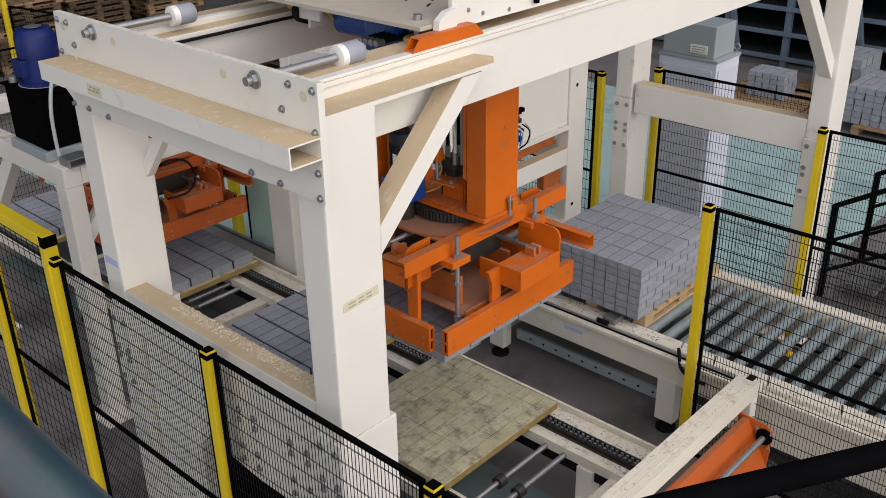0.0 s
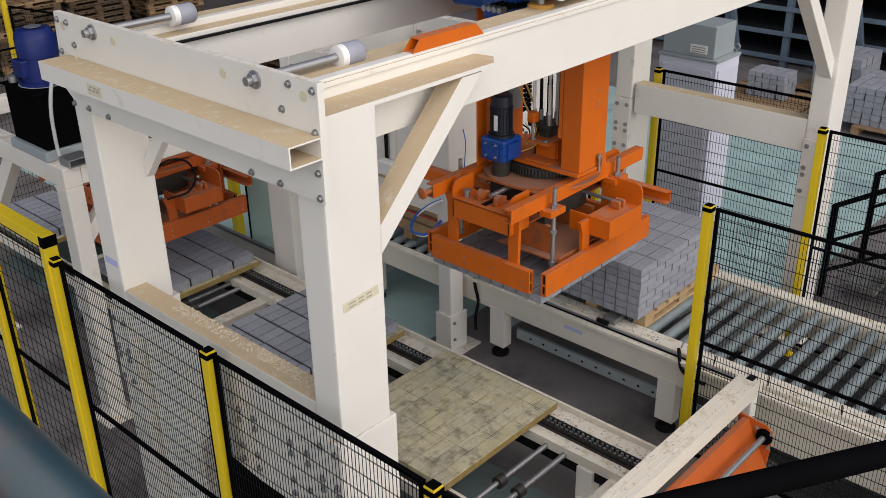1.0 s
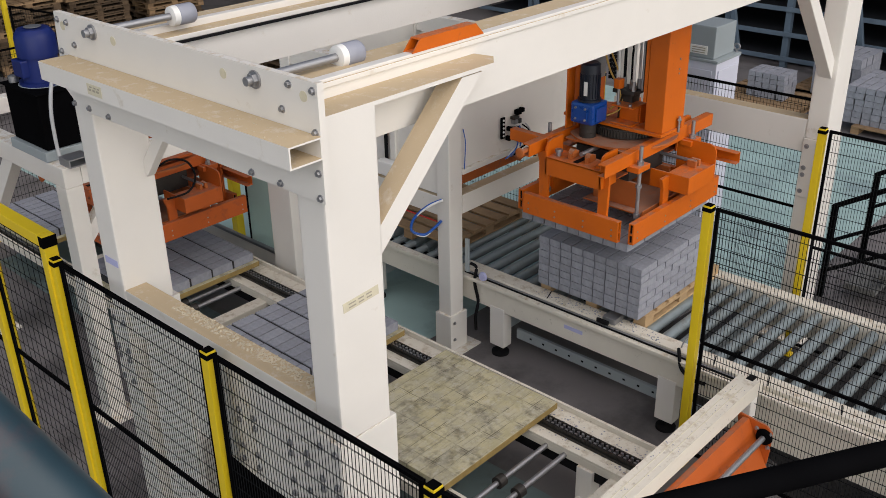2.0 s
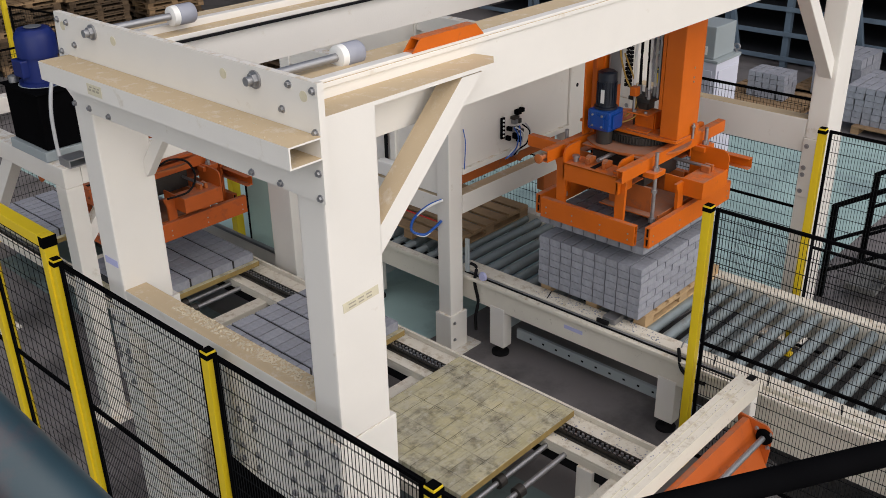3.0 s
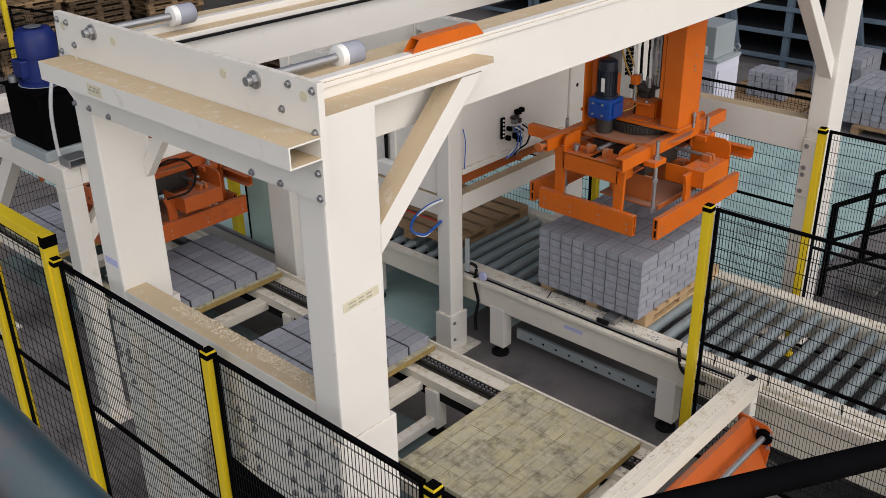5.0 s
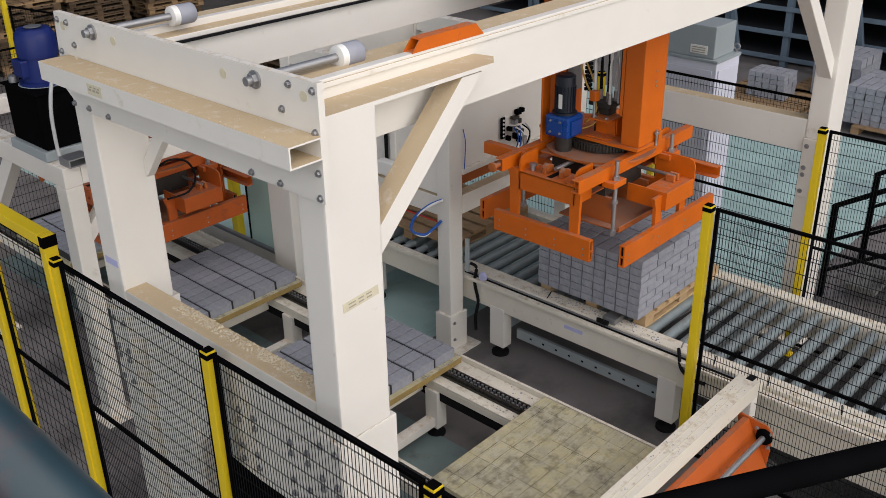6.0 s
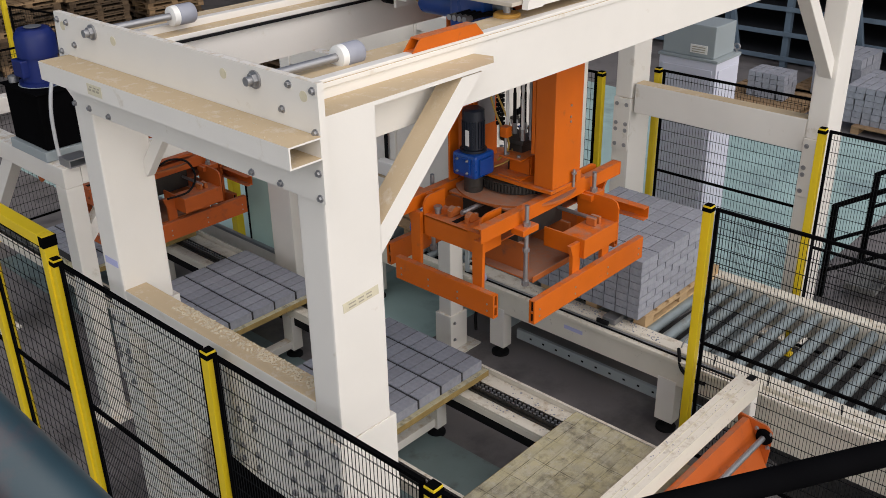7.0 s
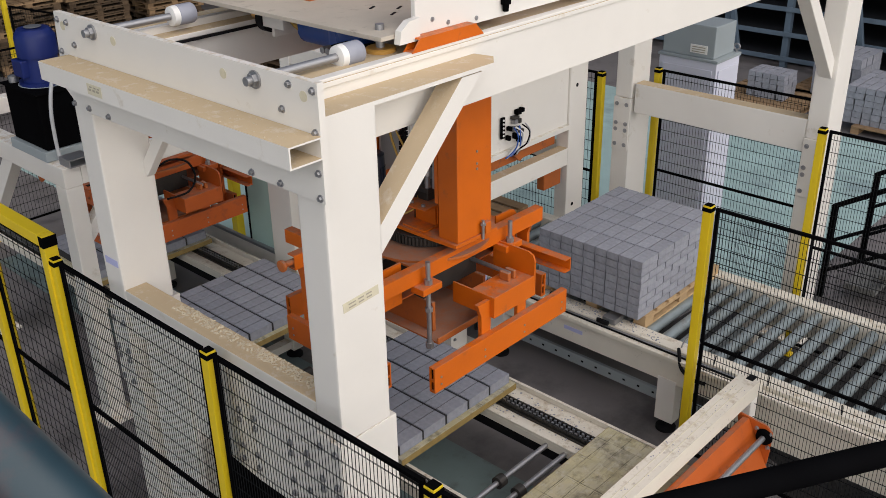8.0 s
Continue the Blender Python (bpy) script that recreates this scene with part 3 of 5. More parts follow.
    bm = B()
    hose(bm, [(5.40, 2.75, 0.72), (5.36, 2.72, 0.70), (5.33, 2.68, 0.62), (5.34, 2.60, 0.56), (5.36, 2.50, 0.55)], 0.013)
    P("cable", bm, RUBBER, "black cable loop")
    bm = B()
    hose(bm, [(5.46, 2.76, 0.70), (5.44, 2.72, 0.80), (5.45, 2.66, 0.84), (5.47, 2.63, 0.78), (5.46, 2.62, 0.71)], 0.006)
    P("cable", bm, HOSEGREY)
    bm = B()
    box(bm, 5.366, 5.3695, 3.55, 3.72, 0.53, 0.56)
    P("label", bm, LILACLBL, "pale violet label")
    for y in (3.95, 2.50, 2.1, 1.6):
        bm = B()
        m = pose(5.47, y, 0.6965, 0, 0, 20)
        box(bm, -0.06, 0.06, -0.004, 0.004, 0, 0.002, 0, m)
        P("slot", bm, RUBBER)


roller_conveyor()


# ---- crumbs on the machines ----
def crumbs(name, label, mat, x0, x1, y0, y1, z, count, size):
    """Loose grains lying on a flat surface, as one mesh."""
    verts, faces = [], []
    for _ in range(count):
        x, y, r, a = random.uniform(x0, x1), random.uniform(y0, y1), size * random.uniform(0.3, 1.0) ** 2, random.uniform(0, 6.3)
        k = len(verts)
        for i in range(4):
            verts.append((x + r * math.cos(a + i * 1.57) * random.uniform(0.6, 1.3), y + r * math.sin(a + i * 1.57) * random.uniform(0.6, 1.3), z))
        verts.append((x, y, z + r * random.uniform(0.4, 0.9)))
        faces += [(k + i, k + (i + 1) % 4, k + 4) for i in range(4)]
    me = bpy.data.meshes.new(name)
    me.from_pydata(verts, [], faces)
    me.materials.append(mat)
    tagged(new(name, me), label, "debris", kind="stuff")


crumbs("paver_crumbs", "grey concrete crumbs scattered on the chain conveyor rail", PAVER, 4.22, 4.56, 2.26, 3.6, 0.4555, 420, 0.011)
crumbs("paver_crumbs", "grey concrete crumbs scattered on the roller conveyor rail", PAVER, 5.42, 5.53, 2.9, 4.1, 0.6955, 260, 0.010)
crumbs("paver_crumbs", "grey concrete crumbs scattered on the cross bar", PAVER, 3.6, 5.1, 2.04, 2.155, 0.9005, 120, 0.006)
crumbs("sand_flakes", "pale sand flakes lying on the lower cross beam", CRUST, 2.225, 2.295, 2.9, 4.0, 1.9505, 620, 0.013)
crumbs("sand_flakes", "pale sand flakes lying on the square tube rail", CRUST, 1.99, 2.125, 2.60, 4.4, 3.2385, 160, 0.005)

# ---- pallets and pavers ----
def mesh_of(name, bm, mat):
    bmesh.ops.recalc_face_normals(bm, faces=bm.faces[:])
    me = bpy.data.meshes.new(name)
    bm.to_mesh(me)
    bm.free()
    me.materials.append(mat)
    return me


def paver_mesh(lx, ly, lz, bevel=0.0009):
    bm = B()
    box(bm, -lx / 2, lx / 2, -ly / 2, ly / 2, 0, lz)
    es = [e for e in bm.edges if all(v.co.z > lz * 0.5 for v in e.verts)]
    bmesh.ops.bevel(bm, geom=es, offset=bevel, segments=1, affect="EDGES")
    return mesh_of("paver", bm, PAVER)


PX, PY = 0.224, 0.1035
PAVERS = {}


def pavers(parent, nx, ny, z, h, x0, y0, px=PX, py=PY, gap=(0.010, 0.009), jitter=0.0015, rim=False):
    """A course of pavers in the parent's space, one object a paver."""
    key = (px, py, h)
    if key not in PAVERS:
        PAVERS[key] = paver_mesh(px - gap[0], py - gap[1], h - 0.005)
    for i in range(nx):
        for j in range(ny):
            if rim and 0 < i < nx - 1 and 0 < j < ny - 1:
                continue
            piece("paver", PAVERS[key], parent,
                  (x0 + (i + 0.5) * px + random.uniform(-jitter, jitter), y0 + (j + 0.5) * py + random.uniform(-jitter, jitter), z),
                  random.uniform(-0.004, 0.004))


def plank(parent, mat, x0, x1, y0, y1, z0, z1, name="plank"):
    bm = B()
    box(bm, x0, x1, y0, y1, z0, z1)
    return part(name, bm, mat, parent)


def pallet(at, lx=1.22, ly=1.0, mat=None, label="pine pallet", group="", rz=0.0):
    p = thing("pallet", label, "pallet", at, group)
    p.rotation_euler = (0, 0, rz)
    mat = mat or WOOD
    n = 7
    w = lx / (n + (n - 1) * 0.35)
    for i in range(n):
        x = -lx / 2 + i * w * 1.35
        plank(p, mat, x, x + w, -ly / 2, ly / 2, 0.085, 0.105, "deck_board")
    for y in (-ly / 2, -0.05, ly / 2 - 0.1):
        plank(p, mat, -lx / 2, lx / 2, y, y + 0.1, 0.065, 0.0845, "stringer")
        for x in (-lx / 2, -0.06, lx / 2 - 0.12):
            plank(p, mat, x, x + 0.12, y, y + 0.1, 0.018, 0.0645, "block")
        plank(p, mat, -lx / 2, lx / 2, y, y + 0.1, 0.0, 0.0175, "bottom_board")
    return p


STACK_PALLET = pallet((6.11, 3.605, 0.672), 1.12, 0.97, WOOD, "light pine pallet under the paver stack on the rollers")


def paver_stack():
    s = thing("paver_stack", "grey concrete pavers stacked in courses on a pallet", "paver stack", (5.46, 3.13, 0.7785))
    z = 0.0
    courses = 7
    for k in range(courses):
        dx, dy = random.uniform(-0.002, 0.002), random.uniform(-0.002, 0.002)
        if k % 2:
            # every other course begins and ends with half a paver
            pavers(s, 4, 9, z, 0.06, dx + PX / 2, dy, rim=True)
            for x in (0, 4.5 * PX):
                pavers(s, 1, 9, z, 0.06, dx + x, dy, PX / 2)
        else:
            pavers(s, 5, 9, z, 0.06, dx, dy, rim=k < courses - 1)
        z += 0.06


paver_stack()
LAYER = thing("paver_layer", "course of grey pavers carried by the gripper", "paver layer", (0, 0, 0))
pavers(LAYER, 5, 9, 0.0, 0.062, -2.5 * PX, -4.5 * PY)


def production_board(label, loaded, group):
    b = thing("production_board", label, "board", (3.925, 0, 0.50), group)
    bm = B()
    box(bm, -0.575, 0.575, 0.0, 1.03, 0.0, 0.05, 0.004)
    part("deck", bm, BOARD, b)
    for y0, y1 in ((-0.004, 0.0), (1.03, 1.034)):
        bm = B()
        box(bm, -0.575, 0.575, y0, y1, 0.003, 0.046)
        part("edge_trim", bm, EDGEWOOD, b, "ochre timber edge")
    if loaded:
        # near-black bed just below the paver tops, painting the shade of the joints
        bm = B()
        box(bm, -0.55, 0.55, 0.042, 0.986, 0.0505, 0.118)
        part("joint_shade", bm, JOINT_SHADE, b, "near-black bed painting shade into the joints")
        pavers(b, 5, 9, 0.051, 0.08, -0.555, 0.035, 0.222, 0.1065, (0.019, 0.0095))
    return b


EMPTY_BOARD = production_board("empty cement stained timber production board on chains", False, "production boards")
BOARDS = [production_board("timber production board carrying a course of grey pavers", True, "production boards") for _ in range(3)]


# ---- gripper and trolley ----
def lifting_gear(g):
    """Motor, valve block, hoses and cables on the mast."""
    bm = B()
    box(bm, -0.30, -0.215, 0.275, 0.29, 0.603, 1.9, 0.003)
    box(bm, -0.205, 0.10, 0.245, 0.26, 0.603, 1.9, 0.003)
    bp = part("back_plate", bm, ORANGE, g)
    bm = B()
    lathe(bm, (-0.05, 0.2445, 1.10), [(-0.002, 0.03), (0.0, 0.03)], "y", 18)
    part("cable_hole", bm, RUBBER, bp, "dark oval hole for a cable")
    bm = B()
    box(bm, -0.335, -0.145, 0.035, 0.225, 0.675, 0.83, 0.022)
    box(bm, -0.345, -0.335, 0.075, 0.185, 0.70, 0.81, 0.004)
    box(bm, -0.30, -0.18, 0.02, 0.035, 0.70, 0.80, 0.004)
    gb = part("gearbox", bm, BLUE, g, "blue gearbox")
    bolts(gb, [(-0.345, 0.09, 0.715), (-0.345, 0.17, 0.715), (-0.345, 0.09, 0.795), (-0.345, 0.17, 0.795)], "x", 0.006)
    bm = B()
    lathe(bm, (-0.24, 0.13, 0.831), [(0, 0.085), (0.015, 0.085), (0.017, 0.066), (0.20, 0.066), (0.202, 0.071), (0.262, 0.069), (0.275, 0.05)])
    mt = part("motor", bm, MOTOR, g, "blue black finned electric motor")
    for i in range(20):
        bm = B()
        box(bm, 0.0655, 0.073, -0.003, 0.003, 0.025, 0.195, 0, Matrix.Translation((-0.24, 0.13, 0.831)) @ pose(0, 0, 0, 0, 0, i * 18))
        part("cooling_fin", bm, MOTOR, mt)
    bm = B()
    box(bm, -0.3165, -0.315, 0.10, 0.13, 0.88, 0.98)
    part("rating_plate", bm, WHITEPL, mt)
    bm = B()
    cyl(bm, (-0.24, 0.13, 0.535), (-0.24, 0.13, 0.60), 0.06, 20)
    cyl(bm, (-0.24, 0.13, 0.601), (-0.24, 0.13, 0.676), 0.06, 24)
    part("pinion", bm, DARKSTEEL, g)
    # valve block and hoses up the mast
    bm = B()
    box(bm, -0.06, 0.10, -0.12, 0.06, 0.86, 0.89, 0.006)
    box(bm, -0.03, 0.08, -0.09, 0.03, 0.603, 0.86, 0.02)
    part("valve_block", bm, DARKSTEEL, g, "dark hydraulic valve block")
    for i, (x, y) in enumerate(((-0.04, -0.10), (0.0, -0.06), (0.05, -0.09), (0.03, 0.02), (-0.03, 0.03), (0.08, -0.02))):
        bm = B()
        hose(bm, [(x, y, 0.95), (x + 0.01, y + 0.01, 1.2), (x - 0.005, y, 1.6), (x + 0.02, y, 2.0), (x + 0.02, y, 2.3)], 0.011)
        part("hose", bm, RUBBER if i % 2 else WHITEPL, g)
        bm = B()
        cyl(bm, (x, y, 0.885), (x, y, 0.96), 0.016, 6)
        part("hose_fitting", bm, STEEL, g)
    for i, y in enumerate((0.07, 0.10)):
        bm = B()
        for k in range(46):
            box(bm, -0.05, -0.02, y - 0.008, y + 0.008, 0.95 + k * 0.03, 0.972 + k * 0.03)
        part("cable_chain", bm, RUBBER, g, "black cable chain")
    bm = B()
    hose(bm, [(-0.10, 0.05, 0.74), (-0.06, -0.01, 0.85), (-0.09, 0.08, 1.05), (-0.12, 0.12, 1.3), (-0.10, 0.12, 1.8)], 0.007)
    part("cable", bm, HOSEYEL, g)
    bm = B()
    hose(bm, [(-0.13, 0.06, 0.70), (-0.04, -0.01, 0.76), (-0.02, 0.02, 0.95), (-0.08, 0.10, 1.2)], 0.006)
    part("cable", bm, HOSEYEL, g)
    bm = B()
    cyl(bm, (-0.12, -0.03, 0.802), (-0.12, -0.03, 0.92), 0.010, 10)
    part("pin", bm, STEEL, g)
    bm = B()
    box(bm, -0.148, -0.092, -0.058, -0.002, 0.92, 0.99, 0.010)
    part("pin_housing", bm, ORANGE, g)


def gripper(name, label, lift=True, paint=ORANGE):
    """Block gripper; its origin is under the centre, at the lower edge of the jaws."""
    g = thing(name, label, "gripper", (0, 0, 0))
    bm = B()
    lathe(bm, (0.03, 0, 0.50), [(0, 0.39), (0.014, 0.39)], "z", 48)
    box(bm, -0.33, 0.38, -0.26, 0.26, 0.485, 0.4995, 0.003)
    part("turntable", bm, RUSTY, g, "dusty orange turntable plate", (0, 0, 0.05))
    bm = B()
    lathe(bm, (0.06, 0.0, 0.515), [(0, 0.25), (0.065, 0.25)], "z", 48)
    for i in range(72):
        a = 2 * math.pi * i / 72
        box(bm, -0.006, 0.006, 0.245, 0.262, 0.006, 0.058, 0, Matrix.Translation((0.06, 0, 0.515)) @ pose(0, 0, 0, 0, 0, math.degrees(a)))
    part("slewing_gear", bm, DARKSTEEL, g, "dark toothed slewing ring", (0, 0, 0.055))
    bm = B()
    prism(bm, [(-0.16, -0.20), (-0.15, -0.41), (0.19, -0.42), (0.34, -0.20), (0.34, 0.20), (0.19, 0.42), (-0.15, 0.41), (-0.16, 0.12)], "z", 0.582, 0.602)
    part("mast_plate", bm, paint, g, "", (0, 0, 0.06))
    for y0, y1 in ((-0.405, -0.262), (0.262, 0.405)) if lift else ():
        s = 1 if y0 < 0 else -1
        bm = B()
        box(bm, -0.128, 0.152, y0, y1, 0.603, 2.35, 0.006)
        mast = part("mast", bm, paint, g, "", (0, 0, 0.06))
        if s > 0:
            bolts(mast, [(0.03, y0, z) for z in (1.00, 1.03, 1.10)], "y", 0.005, 0.005, "screw")
        ya = y1 if s > 0 else y0
        for k, (u, w, lo) in enumerate(((0.0, 0.03, 0.80), (0.045, 0.02, 0.87))):
            bm = B()
            q = sorted((ya + s * u + s * 0.004, ya + s * (u + w)))
            box(bm, -0.125 + 0.02 * k, 0.05, q[0], q[1], lo, 2.3, 0.003)
            part("guide", bm, paint if k == 0 else STEEL, g, "", (0, 0, 0.06))
        # clamp at the foot of the mast
        bm = B()
        box(bm, 0.075, 0.12, y0 - 0.03 if s > 0 else y1, y0 if s > 0 else y1 + 0.03, 0.603, 0.67, 0.004)
        clamp = part("clamp", bm, paint, g, "", (0, 0, 0.06))
        bm = B()
        cyl(bm, (0.06, -s * 0.425, 0.575), (0.06, -s * 0.425, 0.69), 0.009, 10)
        cyl(bm, (0.06, -s * 0.425, 0.66), (0.06, -s * 0.425, 0.672), 0.017, 6)
        part("clamp_bolt", bm, STEEL, clamp)
    # open channel bracket beside the gear
    bm = B()
    box(bm, -0.14, 0.05, -0.165, 0.01, 0.730, 0.740, 0.002)
    box(bm, -0.14, 0.05, -0.165, 0.01, 0.603, 0.613, 0.002)
    box(bm, -0.04, -0.03, -0.155, 0.0, 0.613, 0.730, 0.002)
    box(bm, 0.04, 0.05, -0.165, 0.01, 0.613, 0.730, 0.002)
    box(bm, -0.03, 0.04, -0.165, -0.155, 0.613, 0.730, 0.002)
    prism(bm, [(-0.165, 0.603), (-0.262, 0.603), (-0.262, 0.715), (-0.165, 0.738)], "x", 0.0405, 0.0495)
    part("bracket", bm, paint, g, "welded orange channel bracket", (0, 0, 0.06))
    for y in (-0.12, -0.03):
        bm = B()
        cyl(bm, (-0.10, y, 0.74), (-0.10, y, 0.752), 0.013, 6)
        part("nut", bm, STEEL, g, "", (0, 0, 0.06))
    if lift:
        lifting_gear(g)
    # slide bars along the travel, with legs
    for s in (-1, 1):
        bm = B()
        y = 0.315 * s
        box(bm, -0.72, 0.72, y - 0.03, y - 0.022, 0.50, 0.59, 0.002)
        box(bm, -0.72, 0.72, y - 0.022, y + 0.03, 0.582, 0.59, 0.002)
        box(bm, -0.72, 0.72, y - 0.022, y + 0.03, 0.50, 0.508, 0.002)
        part("slide_bar", bm, paint, g, "orange channel bar")
        for sx in (-0.35, 0.35):
            bm = B()
            yy = -0.385 * 1 if s < 0 else 0.385
            cyl(bm, (sx, yy, 0.12), (sx, yy, 0.635), 0.014, 12)
            cyl(bm, (sx, yy, 0.33), (sx, yy, 0.355), 0.022, 6)
            cyl(bm, (sx, yy, 0.50), (sx, yy, 0.53), 0.024, 6)
            cyl(bm, (sx, yy, 0.10), (sx, yy, 0.135), 0.024, 6)
            part("threaded_rod", bm, STEEL, g, "bright threaded rod")
            bm = B()
            box(bm, sx - 0.075, sx + 0.075, min(yy - 0.035 * -s, yy + 0.06 * -s), max(yy - 0.035 * -s, yy + 0.06 * -s), 0.46, 0.50, 0.004)
            part("rod_bracket", bm, paint, g)
    # actuator boxes towards the four sides
    for s in (-1, 1):
        bm = B()
        x0, x1 = (-0.60, -0.405) if s < 0 else (0.405, 0.60)
        xa, xb = (-0.60, -0.588) if s < 0 else (0.588, 0.60)
        box(bm, xa, xb, -0.235, 0.235, 0.35, 0.485, 0.003)
        box(bm, x0, x1, -0.235, 0.235, 0.472, 0.484, 0.003)
        for y in (-0.235, 0.223):
            prism(bm, [(x0, 0.35), (x1, 0.35), (x1, 0.60), (x0 + 0.06, 0.60), (x0 + 0.02, 0.585), (x0, 0.55)] if s < 0 else
                  [(x0, 0.35), (x1, 0.35), (x1, 0.55), (x1 - 0.02, 0.585), (x1 - 0.06, 0.60), (x0, 0.60)], "y", y, y + 0.012)
        part("actuator_box", bm, paint, g)
        bm = B()
        box(bm, min(0.42 * s, 0.57 * s), max(0.42 * s, 0.57 * s), -0.02, 0.02, 0.4845, 0.4862)
        part("slot", bm, RUBBER, g, "dark slot in the plate")
        for y in (-0.07, 0.07):
            bm = B()
            cyl(bm, (0.5 * s, y - 0.02, 0.52), (0.5 * s, y + 0.02, 0.52), 0.03, 14)
            box(bm, min(0.44 * s, 0.54 * s), max(0.44 * s, 0.54 * s), y - 0.014, y + 0.014, 0.485, 0.53, 0.004)
            part("clevis", bm, RUSTY, g)
        bm = B()
        cyl(bm, (0.25 * s, 0, 0.525), (0.50 * s, 0, 0.525), 0.016, 12)
        part("piston_rod", bm, STEEL, g)
        bm = B()
        lathe(bm, (0.53 * s, 0.17, 0.485), [(0, 0.02), (0.03, 0.02), (0.032, 0.028), (0.05, 0.028)], "z", 6)
        part("nut", bm, STEEL, g)
    for s in (-1, 1):
        bm = B()
        ya, yb = (-0.61, -0.598) if s < 0 else (0.598, 0.61)
        y0, y1 = (-0.61, -0.30) if s < 0 else (0.30, 0.61)
        xx0, xx1 = -0.06, 0.30
        box(bm, xx0, xx1, ya, yb, 0.24, 0.37, 0.003)
        box(bm, xx0 + 0.012, xx1, *((y0 + 0.012, -0.43) if s < 0 else (0.43, y1 - 0.012)), 0.352, 0.364, 0.003)
        box(bm, xx0, xx0 + 0.012, *((y0 + 0.012, y1) if s < 0 else (y0, y1 - 0.012)), 0.24, 0.37, 0.003)
        prism(bm, [(y0, 0.24), (y1, 0.24), (y1, 0.51), (y0 + 0.05, 0.51), (y0 + 0.015, 0.495), (y0, 0.46)] if s < 0 else
              [(y0, 0.24), (y1, 0.24), (y1, 0.46), (y1 - 0.015, 0.495), (y1 - 0.05, 0.51), (y0, 0.51)], "x", xx1, xx1 + 0.012)
        part("actuator_box", bm, paint, g)
        bm = B()
        for x in (0.16, 0.21):
            box(bm, x - 0.012, x + 0.012, min(0.47 * s, 0.54 * s), max(0.47 * s, 0.54 * s), 0.364, 0.415, 0.006)
        part("clevis", bm, RUSTY, g)
        bm = B()
        cyl(bm, (0.185, 0.2 * s, 0.40), (0.185, 0.52 * s, 0.40), 0.013, 12)
        part("piston_rod", bm, STEEL, g)
        bm = B()
        x = 0.56
        y0, y1 = (-0.66, -0.1) if s < 0 else (0.1, 0.66)
        box(bm, x + 0.024, x + 0.03, y0, y1, 0.31, 0.395, 0.002)
        box(bm, x - 0.03, x + 0.024, y0, y1, 0.388, 0.395, 0.002)
        box(bm, x - 0.03, x + 0.024, y0, y1, 0.31, 0.317, 0.002)
        part("guide_channel", bm, paint, g, "orange guide channel open to one side")
    bm = B()
    box(bm, -0.52, -0.46, 0.27, 0.62, 0.50, 0.585, 0.004)
    part("guide_channel", bm, paint, g)
    bm = B()
    lathe(bm, (-0.78, 0.315, 0.545), [(-0.02, 0.02), (-0.015, 0.035), (0.0, 0.035), (0.02, 0.018), (0.08, 0.018)], "x", 16)
    part("rod_end", bm, RUSTY, g)
    bm = B()
    box(bm, -0.30, 0.30, -0.40, 0.10, 0.10, 0.112, 0.003)
    box(bm, -0.30, 0.30, -0.405, -0.395, 0.10, 0.14, 0.002)
    for x in (-0.22, 0.22):
        box(bm, x - 0.012, x + 0.012, -0.30, 0.06, 0.112, 0.30, 0.003)
    part("press_plate", bm, RUSTY, g, "dusty orange press plate")
    # filler plate, added to stop the view straight through the frame
    bm = B()
    box(bm, -0.575, 0.575, -0.22, 0.22, 0.356, 0.366, 0.003)
    part("base_plate", bm, AGED, g, "dusty red orange plate added to close the open frame")
    # core in dark steel to paint the shaded gaps inside the frame
    bm = B()
    box(bm, -0.23, 0.23, -0.23, 0.23, 0.30, 0.484, 0.004)
    part("core", bm, DARKSTEEL, g, "core coloured dark for the shade inside the frame")
    # jaws: plate, stiffened back and legs
    jaws = {}
    for key, ang, half, off in (("west", 0, 0.41, 0.585), ("east", 180, 0.41, 0.585), ("south", 90, 0.59, 0.487), ("north", 270, 0.59, 0.487)):
        j = new("jaw")
        j.parent = g
        j["label"] = "orange clamping jaw with rubber lined inside"
        m = pose(0.03 if off < 0.5 else 0, 0.015 if off > 0.5 else 0, 0, 0, 0, ang)
        bm = B()
        box(bm, -off - 0.012, -off, -half, half, 0.0, 0.155, 0.003, m)
        box(bm, -off + 0.022, -off + 0.03, -half, half, 0.0, 0.155, 0.002, m)
        box(bm, -off + 0.0005, -off + 0.0215, -half, half, 0.1475, 0.155, 0, m)
        for y in (-half, half - 0.012):
            for z in (0.0, 0.068):
                box(bm, -off + 0.0005, -off + 0.0215, y, y + 0.012, z, z + 0.012, 0, m)
        part("jaw_plate", bm, paint, j)
        bm = B()
        box(bm, -off + 0.0005, -off + 0.0215, -half + 0.013, half - 0.013, 0.006, 0.147, 0, m)
        part("jaw_lining", bm, RUBBER, j)
        ys = (-0.245, 0.265) if off > 0.5 else (-0.20, 0.12)
        top = 0.50 if off > 0.5 else 0.35
        for y in ys:
            bm = B()
            prism(bm, [(y - 0.035, 0.06), (y + 0.035, 0.06), (y + 0.04, top - 0.08), (y + 0.07, top), (y - 0.045, top)], "x", -off + 0.031, -off + 0.056)
            bmesh.ops.transform(bm, matrix=m, verts=bm.verts[:])
            part("jaw_leg", bm, paint, j)
        for y in (-half + 0.05, -half * 0.3, half * 0.3, half - 0.05):
            for z in (0.04, 0.085):
                q = m @ Vector((-off - 0.012, y, z))
                q2 = m @ Vector((-off - 0.015, y, z))
                bm = B()
                cyl(bm, q, q2, 0.007, 8)
                part("rivet", bm, STEEL, j)
        jaws[key] = j
    return g, jaws


